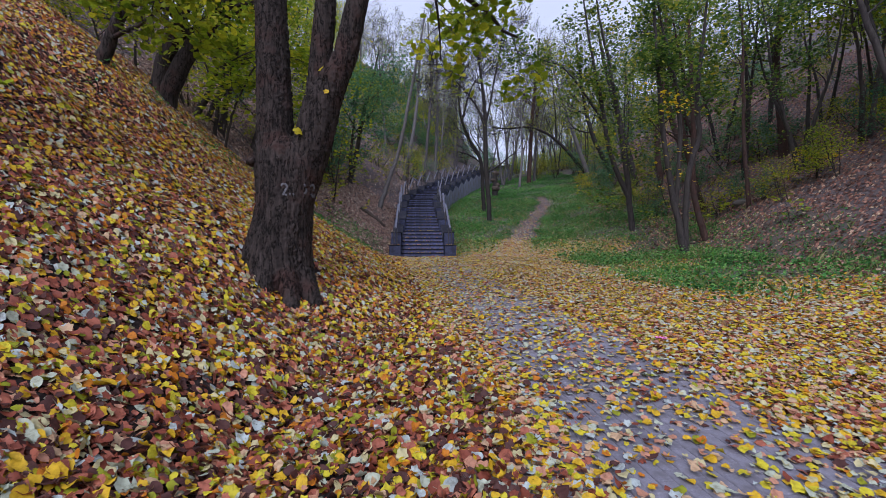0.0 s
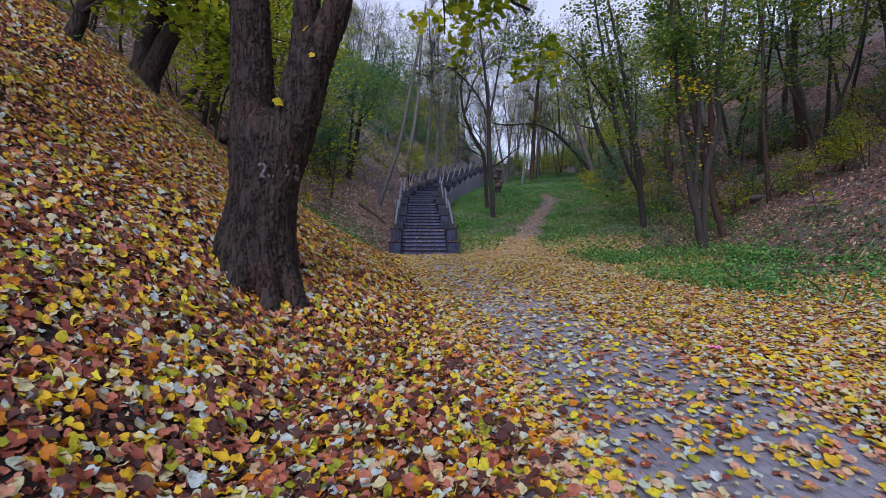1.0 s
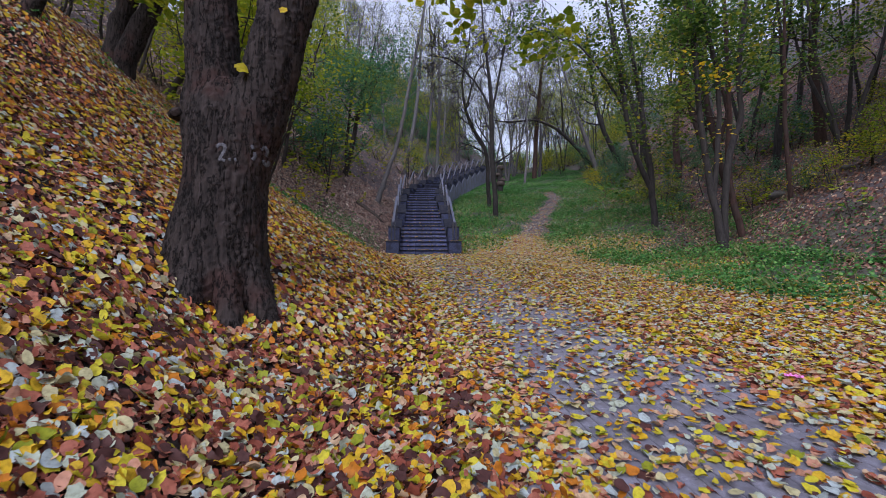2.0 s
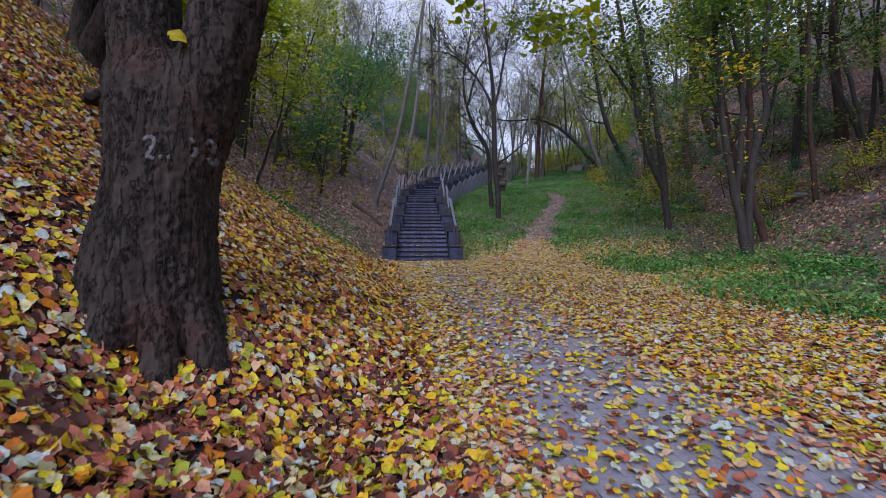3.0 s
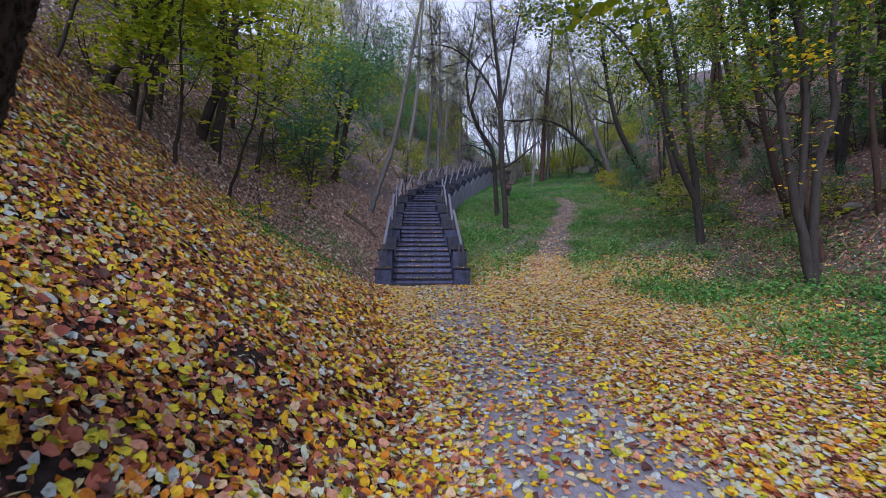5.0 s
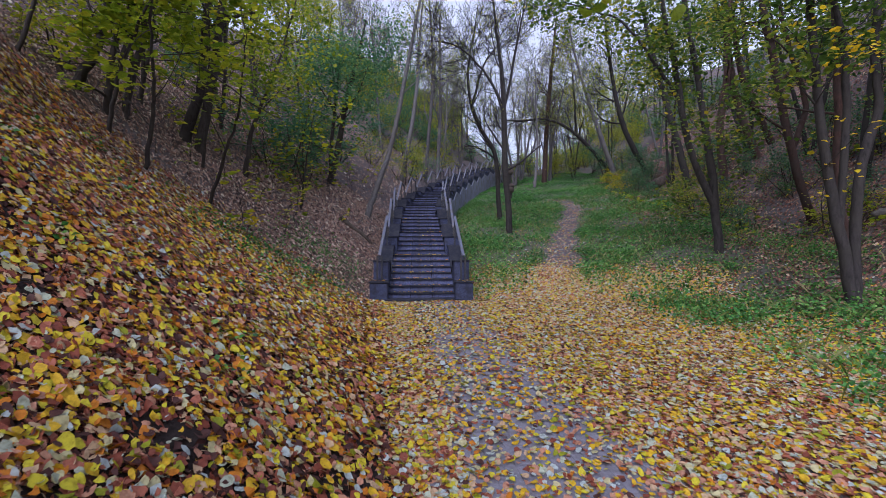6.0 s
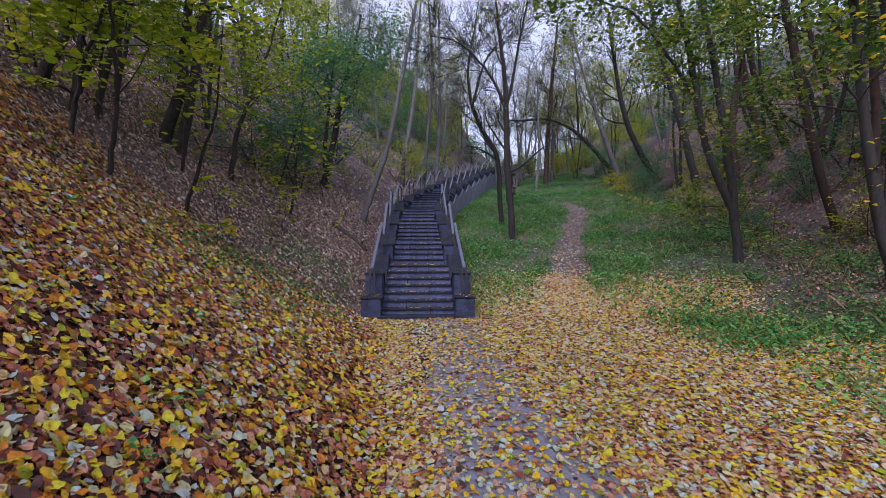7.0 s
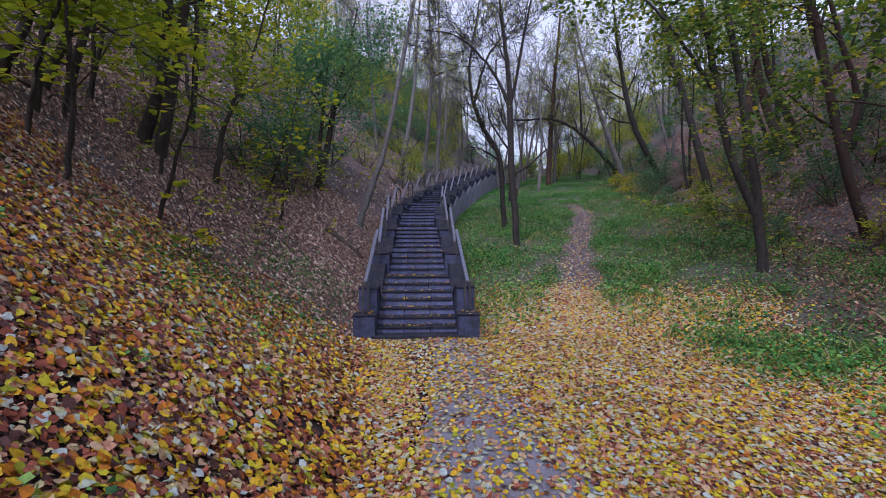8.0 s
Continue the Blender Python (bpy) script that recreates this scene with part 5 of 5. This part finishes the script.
litter("leaf_litter", 2, 46000, -6.5, 1.6, 0.4, 5.5, lambda x, y: cover(x, y) * (0.55 + 0.45 * patchy(x, y, 1.4)), MIX_BANK, 0.07, 1, GOLD, 0.5, 0.03, None, 0.035)
litter("leaf_litter", 7, 125000, -11, 1.0, 7.5, 17.5, lambda x, y: cover(x, y) * (0.6 + 0.4 * patchy(x, y)), MIX_UNDER, 0.058, 0, RED, 0.65, 0.004, None, 0.03)
litter("leaf_litter", 8, 138000, -11, 1.2, 5.5, 17.5, lambda x, y: cover(x, y) * (0.5 + 0.5 * patchy(x, y, 1.4)) * (1 - 0.5 * smooth(-3.5, -7, x)), MIX_SLOPE, 0.07, 2, GOLD, 0.42, 0.026, None, 0.035)
SCATTERED = "yellow, pale and pinkish fallen leaves scattered over the pavers"
BED = "tan and pinkish-brown dead leaves bedded on the path and its verges"
litter("leaf_litter", 16, 32000, -2.4, 6, 0.8, 4.5, lambda x, y: flat_cover(x, y) * beside(x, y), MIX_PALE_UNDER, 0.058, 2, BED, 0.25, 0.006, None, 0.012)
litter("leaf_litter", 17, 120000, -2.6, 10, 4.5, 12, lambda x, y: flat_cover(x, y) * beside(x, y), MIX_PALE_UNDER, 0.064, 0, BED, 0.25, 0.006, None, 0.012)
litter("leaf_litter", 18, 90000, -2.6, 9, 12, 21, lambda x, y: flat_cover(x, y) * beside(x, y), MIX_PALE_UNDER, 0.066, 0, BED, 0.25, 0.006, None, 0.012)
litter("leaf_litter", 3, 25000, -2.4, 6, 0.8, 4.5, lambda x, y: flat_cover(x, y), MIX_FLAT, 0.063, 1, SCATTERED, 0.2, 0.014, None, 0.02)
litter("leaf_litter", 9, 66000, -2.6, 10, 4.5, 12, lambda x, y: flat_cover(x, y), MIX_FLAT, 0.066, 2, SCATTERED, 0.22, 0.014, None, 0.02)
litter("leaf_litter", 11, 90000, -2.6, 9, 12, 21, lambda x, y: flat_cover(x, y), MIX_FLAT, 0.068, 0, SCATTERED, 0.25, 0.014, None, 0.02)
litter("leaf_litter", 13, 30000, -9, 12, -7, 0.8, lambda x, y: np.where(np.abs(x - paving_x(y)) < 1.2, 0.4, 0.9), MIX_BANK, 0.08, 0, "yellow and red-brown fallen leaves around the path", 0.35, 0.015, None, 0.03)
litter("leaf_litter", 14, 12000, 6, 14, 0.8, 6, lambda x, y: 0.9 * (x < 14) * ((y < 4.5) | (x > 10)), MIX_FLAT, 0.08, 0, SCATTERED, 0.3, 0.012, None, 0.02)
litter("leaf_litter", 15, 16000, -14, -6.4, 0.4, 9.5, lambda x, y: 0.9 * ((x < -8) | (y < 5.5)), MIX_BANK, 0.085, 0, GOLD, 0.4, 0.015, None, 0.03)
litter("leaf_litter", 4, 60000, -24, -2.4, 18, 46, lambda x, y: (0.3 + 0.6 * patchy(x, y)), MIX_ALL, 0.11, 0, "thin brown leaf litter on the bare hillside", 0.35, 0.01, BROWN_LITTER, 0.02)
litter("leaf_litter", 19, 120000, -13, -2.0, 11, 28, lambda x, y: (0.4 + 0.6 * patchy(x, y, 0.7)), MIX_ALL, 0.07, 0, "small brown and pale leaves strewn over the dark hillside", 0.5, 0.01, BROWN_LITTER, 0.03)
litter("leaf_litter", 5, 150000, 6.8, 26, 5, 46, lambda x, y: (0.6 + 0.5 * patchy(x, y)) * smooth(6.3, 9.3, x + 0.8 * ripple(x, y, 0.8, 0.3) - 0.16 * np.clip(y - 16, 0, 30)), MIX_ALL, 0.09, 0, "reddish-brown leaf litter on the wooded bank", 0.4, 0.01, RED_LITTER, 0.03)
litter("leaf_litter", 6, 62000, 0, 11, 15, 37, lambda x, y: trail_near(x, y) * (0.3 + 0.5 * (1 - smooth(17, 23, y))) + 0.13, MIX_TRAIL, 0.066, 0, "pale fallen leaves strewn along the dirt trail", 0.2, 0.015, None, 0.03)


# ---- herbs and grass ----
def herbs(name, seed, count, x0, x1, y0, y1, size, height, material, label, power=1.0):
    rng = np.random.default_rng(seed)
    x, y = rng.uniform(x0, x1, count), rng.uniform(y0, y1, count)
    dens = green_cover(x, y) ** power * (0.15 + 0.85 * patchy(x, y, 0.8))
    keep = rng.uniform(0, 1, count) < dens
    x, y = x[keep], y[keep]
    x, y = x + rng.normal(0, 0.06, len(x)), y + rng.normal(0, 0.06, len(x))
    z = land(x, y) + rng.uniform(0.01, 1, len(x)) * height * (0.5 + 0.8 * patchy(x, y, 1.9))
    me = leaves_mesh(name, rng, np.stack([x, y, z], -1), size * rng.uniform(0.6, 1.4, len(x)), 0.55, np.clip(rng.beta(2, 2.4, len(x)) + 0.22 * ripple(x, y, 0.8, 1.1), 0, 1))
    return tagged(put_mesh(name, me, material), label, "undergrowth", "", "stuff")


herbs("green_herbs", 21, 300000, 0.2, 15, 7, 58, 0.068, 0.13, HERB, "low green nettles and ground ivy covering the ravine floor")
def nettles():
    """Clumps of taller herbs."""
    rng = np.random.default_rng(25)
    x, y = rng.uniform(0.6, 12, 5200), rng.uniform(8, 40, 5200)
    keep = rng.uniform(0, 1, 5200) < green_cover(x, y) ** 1.5 * smooth(0.35, 0.7, patchy(x, y, 0.7)) * 0.9
    c = np.stack([x[keep], y[keep], land(x[keep], y[keep])], -1)
    c = np.repeat(c, 34, 0)
    pos = c + np.stack([rng.normal(0, 0.15, len(c)), rng.normal(0, 0.15, len(c)), rng.beta(2, 2, len(c)) * 0.3], -1)
    me = leaves_mesh("nettle_patch", rng, pos, 0.062 * rng.uniform(0.6, 1.4, len(pos)), 0.5, rng.beta(2, 2, len(pos)))
    tagged(put_mesh("nettle_patch", me, HERB), "clumps of bright green nettles on the ravine floor", "undergrowth", "", "stuff")


nettles()
herbs("green_herbs", 22, 15000, -5.6, -2.0, 12.5, 22, 0.055, 0.16, HERB, "thin green herbs at the foot of the hillside", 0.7)


def bank_plants():
    """Small green plants standing singly among the fallen leaves of the bank."""
    rng = np.random.default_rng(27)
    c = np.stack([rng.uniform(-7.5, -1.6, 60), rng.uniform(8.5, 15.5, 60)], -1)
    c = c[rng.uniform(0, 1, 60) < bank(c[:, 0], c[:, 1]) * (0.25 + 0.75 * patchy(c[:, 0], c[:, 1], 0.6))]
    c = np.repeat(c, 12, 0) + rng.normal(0, 0.09, (12 * len(c), 2))
    pos = np.stack([c[:, 0], c[:, 1], land(c[:, 0], c[:, 1]) + 0.05 + rng.beta(2, 2, len(c)) * 0.16], -1)
    me = leaves_mesh("green_herbs", rng, pos, 0.06 * rng.uniform(0.6, 1.4, len(pos)), 0.5, rng.beta(2, 2, len(pos)))
    tagged(put_mesh("green_herbs", me, HERB), "small green plants among the fallen leaves of the bank", "undergrowth", "", "stuff")


bank_plants()


def grass(name, seed, count, x0, x1, y0, y1, label):
    rng = np.random.default_rng(seed)
    x, y = rng.uniform(x0, x1, count), rng.uniform(y0, y1, count)
    keep = rng.uniform(0, 1, count) < green_cover(x, y) * (0.3 + 0.7 * patchy(y, x, 0.6))
    x, y = x[keep], y[keep]
    n = len(x)
    z = land(x, y)
    h, a, lean = rng.uniform(0.12, 0.34, n), rng.uniform(0, 6.28, n), rng.normal(0, 0.12, (n, 2))
    w = rng.uniform(0.004, 0.008, n)
    dx, dy = np.cos(a) * w, np.sin(a) * w
    p = np.stack([np.stack([x - dx, y - dy, z], -1), np.stack([x + dx, y + dy, z], -1),
                  np.stack([x + lean[:, 0] * 0.4 + dx * 0.7, y + lean[:, 1] * 0.4 + dy * 0.7, z + h * 0.6], -1),
                  np.stack([x + lean[:, 0], y + lean[:, 1], z + h], -1)], 1)
    f = (np.arange(n) * 4)[:, None, None] + np.array([[0, 1, 2], [0, 2, 3]])
    me = mesh_np(name, p.reshape(-1, 3), f.reshape(-1, 3), np.repeat(rng.beta(2, 2, n), 4))
    return tagged(put_mesh(name, me, DRY_GRASS), label, "grass", "", "stuff")


grass("grass", 31, 13000, 0.2, 12, 7, 36, "thin upright grass blades, green and straw-coloured")


# ---- small things ----
def lump(name, at, size, seed, material, label, category, rough=0.25):
    """A rough rounded lump, such as a boulder."""
    bm = bmesh.new()
    bmesh.ops.create_icosphere(bm, subdivisions=3, radius=1)
    rng = np.random.default_rng(seed)
    off = Vector(rng.uniform(0, 50, 3))
    for v in bm.verts:
        k = 1 + rough * noise.noise(v.co * 1.4 + off) + rough * 0.4 * noise.noise(v.co * 4 + off)
        v.co = Vector((v.co.x * size[0], v.co.y * size[1], v.co.z * size[2])) * k
    ob = put_mesh(name, shade_smooth(bm_mesh(name, bm)), material)
    ob.location = at
    return tagged(ob, label, category)


lump("boulder", on_land(13.3, 34.0, 0.2), (0.58, 0.45, 0.42), 1, DEADWOOD, "dark rounded boulder in the grass below the bank", "stone")
for i, (x, y, s) in enumerate(((14.8, 17.5, 0.3), (12.4, 18.7, 0.26), (13.4, 18.2, 0.2), (11.3, 30.6, 0.22), (15.3, 18.6, 0.24), (12.9, 16.4, 0.16))):
    lump("stone", on_land(x, y, s * 0.25), (s * 1.3, s, s * 0.7), 20 + i, STONE, "pale grey stone half sunk in the leafy bank", "stone")

def stump():
    """A short dead stem covered in burls."""
    ob = thing("burl_stump", on_land(4.45, 38.6), "dead stump with large dark burls on the grass", "stump")
    w = Wood()
    rng = np.random.default_rng(3)
    w.tube(np.array([(0, 0, -0.3), (0.02, 0, 0.5), (0.0, 0, 1.2), (-0.03, 0, 1.9), (-0.05, 0, 2.3)]), [0.3, 0.26, 0.22, 0.2, 0.05], 10, 0.06, rng)
    put_mesh("stem", w.mesh("stem"), BARK_GREY, ob)
    for x, z, r in ((0.05, 0.75, 0.34), (0.2, 1.05, 0.24), (-0.12, 1.45, 0.24), (0.05, 2.05, 0.28)):
        b = lump("burl", (x, -0.05, z), (r, r * 0.9, r * 0.8), int(z * 100), DEADWOOD, "", "")
        b.parent = ob


stump()


def fallen_log(at, length, r, head, seed, label):
    rng = np.random.default_rng(seed)
    ob = thing("fallen_branch", at, label, "branch")
    w = Wood()
    d = np.array([math.cos(radians(head)), math.sin(radians(head))])
    pts = []
    for k in range(7):
        s = (k / 6 - 0.5) * length
        x, y = at[0] + d[0] * s, at[1] + d[1] * s
        pts.append((d[0] * s, d[1] * s, float(land(x, y)) - at[2] + r * 0.7 + rng.normal(0, 0.01)))
    w.tube(np.array(pts), np.linspace(r, r * 0.55, 7), 8, 0.06, rng)
    put_mesh("stem", w.mesh("stem"), DEADWOOD, ob)
    for k in (2, 4, 5):
        w = Wood()
        q = wander(rng, pts[k], (rng.normal(), rng.normal(), 0.6), length * 0.22, 3, 0.2, 0)
        w.tube(q, np.linspace(r * 0.4, r * 0.12, 4), 5)
        put_mesh("side_twig", w.mesh("side_twig"), DEADWOOD, ob)
    return ob


fallen_log(on_land(-3.55, 22.8), 1.4, 0.11, -25, 1, "dark fallen branch lying on the hillside beside the stairs")
fallen_log(on_land(-0.35, 2.45), 0.42, 0.012, 10, 2, "dead twig lying on the fallen leaves")
fallen_log(on_land(-1.5, 4.6), 0.5, 0.012, 60, 4, "dead twig lying on the fallen leaves")
fallen_log(on_land(-2.9, 8.2), 0.9, 0.016, 120, 5, "dead twig lying on the fallen leaves")
fallen_log(on_land(11.2, 15.6), 1.5, 0.03, 15, 6, "dead branch lying at the foot of the bank")
fallen_log(on_land(9.6, 16.6), 1.1, 0.04, -30, 7, "dead branch lying at the foot of the bank")
fallen_log(on_land(-3.4, 9.2), 0.7, 0.014, 75, 8, "dead twig lying on the fallen leaves")


def wrapper():
    m, n, l, b = nodes_of("pink_wrapper")
    b.inputs["Base Color"].default_value, b.inputs["Roughness"].default_value = (0.75, 0.22, 0.55, 1), 0.35
    bm = bmesh.new()
    bmesh.ops.create_grid(bm, x_segments=6, y_segments=4, size=0.5)
    rng = np.random.default_rng(8)
    for v in bm.verts:
        v.co = Vector((v.co.x * 0.11, v.co.y * 0.06, abs(rng.normal(0, 0.012))))
    bmesh.ops.solidify(bm, geom=bm.faces[:], thickness=0.001)
    ob = put_mesh("wrapper", bm_mesh("wrapper", bm), m)
    ob.location = on_land(2.52, 5.2, 0.045)
    tagged(ob, "small crumpled pink wrapper among the fallen leaves", "litter")


wrapper()


def step_leaves():
    """Leaves lying on the lower treads and on the end blocks."""
    rng = np.random.default_rng(15)
    pos = []
    for p, z, head, risers, landing in stair_flights()[:3]:
        h = radians(head)
        for k in range(risers + 1):
            for _ in range(int(26 / (1 + 0.14 * (z - 1.2) * 10))):
                u, v = rng.uniform(-WIDE / 2 + 0.05, WIDE / 2 - 0.05), k * TREAD + rng.beta(1.2, 1.6) * TREAD
                pos.append((p[0] + u * math.cos(h) - v * math.sin(h), p[1] + u * math.sin(h) + v * math.cos(h), z + min(k + 1, risers) * RISE + 0.012))
    p, z, head = stair_flights()[0][:3]
    for side in (-1, 1):
        for _ in range(14):
            pos.append((p[0] + side * rng.uniform(0.86, 1.24), p[1] + rng.uniform(-0.32, 0.06), z + 0.455))
    pos = np.array(pos)
    tone = np.interp(rng.uniform(0, 1, len(pos)), [0, 0.2, 0.4, 1], [0.25, 0.38, 0.5, 0.72])
    me = leaves_mesh("leaf_litter", rng, pos, 0.075 * rng.uniform(0.6, 1.2, len(pos)), 0.2, tone, 2, 0.3)
    tagged(put_mesh("leaf_litter", me, LITTER), "small yellow leaves lying on the stair treads", "fallen leaves", "", "stuff")


step_leaves()


def paint_marks():
    """Dabs of white paint on the trunk, on its side towards the path."""
    trunk = [c for c in BIG_TREE.children if c.name.startswith("trunk")][0]
    bpy.context.view_layer.update()
    solid = trunk.evaluated_get(bpy.context.evaluated_depsgraph_get())
    back = solid.matrix_world.inverted()
    strokes = [[(-2.125, 2.315), (-2.10, 2.345), (-2.06, 2.34), (-2.045, 2.30), (-2.075, 2.25), (-2.10, 2.205), (-2.05, 2.195)], [(-2.02, 2.205), (-2.0, 2.21)], [(-1.97, 2.205), (-1.95, 2.215)],
               [(-1.815, 2.355), (-1.80, 2.32)], [(-1.79, 2.30), (-1.785, 2.26), (-1.81, 2.225)], [(-1.735, 2.33), (-1.70, 2.36), (-1.675, 2.33), (-1.69, 2.28)], [(-1.715, 2.24), (-1.70, 2.20), (-1.675, 2.21), (-1.67, 2.25)]]
    for k, st in enumerate(strokes):
        st = np.array(st)
        n = 8 * (len(st) - 1) + 1
        q = np.stack([np.interp(np.linspace(0, len(st) - 1, n), np.arange(len(st)), st[:, i]) for i in range(2)], -1)
        d = np.gradient(q, axis=0)
        d /= np.linalg.norm(d, axis=1)[:, None] + 1e-9
        wd = 0.013 + 0.005 * np.sin(np.arange(n) * 2.3 + k)
        a, b = q + np.stack([-d[:, 1], d[:, 0]], -1) * wd[:, None], q - np.stack([-d[:, 1], d[:, 0]], -1) * wd[:, None]
        verts, ok = [], True
        for i in range(n):
            for f in (0, 1 / 3, 2 / 3, 1):
                x, z = a[i] * (1 - f) + b[i] * f
                eye = Vector((-0.1, 1.5, z))
                way = (Vector((x, 5.9, z)) - eye).normalized()
                hit, place, normal, _ = solid.ray_cast(back @ eye, back.to_3x3() @ way)
                ok = ok and hit
                verts.append(place + normal * 0.004)
        if not ok:
            continue
        i, j = np.meshgrid(np.arange(n - 1), np.arange(3), indexing="ij")
        f = np.stack([i * 4 + j, i * 4 + j + 1, (i + 1) * 4 + j + 1, (i + 1) * 4 + j], -1).reshape(-1, 4)
        ob = put_mesh("paint_mark", mesh_np("paint_mark", np.array(verts), f), FADED_PAINT, BIG_TREE, "smeared white paint mark")
        so = ob.modifiers.new("thickness", "SOLIDIFY")
        so.thickness, so.offset = 0.003, 0.0


paint_marks()


def caught_leaves():
    """Yellow leaves lodged on the big tree's fork."""
    rng = np.random.default_rng(61)
    for x, y, z, s in ((-1.90, 5.88, 3.03, 0.15), (-1.52, 5.88, 3.55, 0.08), (-1.6, 5.88, 3.85, 0.1)):
        me = leaves_mesh("fallen_leaf", rng, np.zeros((1, 3)), np.array([s]), 0.5, np.array([0.45]), 1)
        ob = put_mesh("fallen_leaf", me, CROWN_YELLOW)
        ob.matrix_world = pose(x, y, z, 62, 12, rng.uniform(-20, 20))
        tagged(ob, "single bright yellow leaf lodged on the tree's bark", "fallen leaf")


caught_leaves()


def yellow_sprays():
    """Yellow-leaved shoots: low shrubs by the trail, and shoots on the three-stemmed maple."""
    rng = np.random.default_rng(51)
    spec = [(5, 0.2, 0.8, 60, 0.5, 3, 0.15, 0.0), (3, 0.3, 0.4, 50, 0.5, 1, 0.15, 0.0)]
    for x, y, h in ((12.6, 41.0, 1.7), (11.9, 36.5, 1.2), (13.8, 16.5, 1.2), (-4.9, 16.4, 0.6)):
        stems = proto_stems(rng, h, 0.014, 3, 0.5)
        t = tree("shrub", int(rng.integers(1e6)), stems, spec, BARK, CROWN_YELLOW, 4, 0.12, 0.1, "small shrub with bright yellow leaves", sides=4, tilt=0.4, low=0.2, detailed=2)
        t.location = on_land(x, y)
    top = [o for o in scene.objects if o.name == "maple_tree.001"][0]
    pts = []
    for cx, cy, cz, n in ((-1.35, -0.7, 5.0, 26), (-0.75, -0.9, 4.65, 45), (-0.2, -0.6, 4.5, 12), (-0.6, -0.8, 3.2, 18), (-0.5, -0.5, 2.5, 8), (-1.0, -0.4, 2.2, 8)):
        pts.append(rng.normal((cx, cy, cz), (0.26, 0.26, 0.13), (n, 3)))
    pts = np.concatenate(pts)
    me = leaves_mesh("yellow_foliage", rng, pts, 0.11 * rng.uniform(0.6, 1.2, len(pts)), 0.35, rng.uniform(0, 0.6, len(pts)), 2)
    tagged(put_mesh("yellow_foliage", me, CROWN_YELLOW, top, "bright yellow leaves on side shoots"), "", "", "", "stuff")
    for cx, cy, cz, z in ((-1.35, -0.7, 5.0, 4.4), (-0.75, -0.9, 4.65, 3.9), (-0.6, -0.8, 3.2, 2.6), (-1.0, -0.4, 2.2, 1.6)):
        w = Wood()
        q = wander(rng, (-0.45 - 0.08 * z, 0, z), (cx + 0.45 + 0.08 * z, cy, cz - z), 1.0, 4, 0.08, 0)
        w.tube(q, np.linspace(0.014, 0.004, 5), 4)
        put_mesh("side_shoot", w.mesh("side_shoot"), BARK_GREY, top)


yellow_sprays()


# ---- pavers ----
def build_paving():
    top = thing("pavement", (0, 0, 0), "worn grey concrete pavers of the footpath under fallen leaves", "pavement", "", "structure")
    rng = np.random.default_rng(9)
    head = math.atan(0.163)
    bm = bmesh.new()
    box(bm, -0.0485, 0.0485, -0.0985, 0.0985, -0.05, 0.0, 0.004)
    one = bm_mesh("paver", bm)
    one.materials.append(PAVER)
    bv = np.array([(x, y, z) for z in (0, -0.05) for x, y in ((-0.0485, -0.0985), (0.0485, -0.0985), (0.0485, 0.0985), (-0.0485, 0.0985))])
    bf = np.array([(0, 1, 2, 3), (0, 4, 5, 1), (1, 5, 6, 2), (2, 6, 7, 3), (3, 7, 4, 0)])
    rest_v, rest_f, made = [], [], 0
    for r in range(-15, 90):
        for c in range(-12, 13):
            u, v = c * 0.1, r * 0.2 + (0.1 if c % 2 else 0)
            y = v * math.cos(head) + u * math.sin(head)
            x = paving_x(v * math.cos(head)) + u * math.cos(head)
            if y > 16.75 or abs(u) > 1.16 + 0.05 * math.sin(r):
                continue
            if x < -0.42 - 0.2 * smooth(9, 6, y):
                continue
            gx, gy = float(land(x + 0.15, y) - land(x - 0.15, y)) / 0.3, float(land(x, y + 0.15) - land(x, y - 0.15)) / 0.3
            up = Vector((-gx, -gy, 1)).normalized()
            lift = Vector((0, 0, 1)).rotation_difference(up).to_matrix().to_4x4()
            m = Matrix.Translation((x, y, float(land(x, y)) + rng.normal(0, 0.0006) + 0.004)) @ lift @ pose(0, 0, 0, rng.normal(0, 0.15), rng.normal(0, 0.15), math.degrees(head) + rng.normal(0, 0.4))
            if 1.9 < y < 5.2 and made < 300 and abs(u) < 1.0:
                p = new("paver", one)
                p.parent, p.matrix_basis = top, m
                made += 1
            else:
                mm = np.array(m)
                rest_f.append(bf + len(rest_v) * 8)
                rest_v.append(bv @ mm[:3, :3].T + mm[:3, 3])
    me = mesh_np("pavers", np.concatenate(rest_v), np.concatenate(rest_f), None, False)
    tagged(put_mesh("pavers", me, PAVER, top), "", "", "", "stuff")


build_paving()
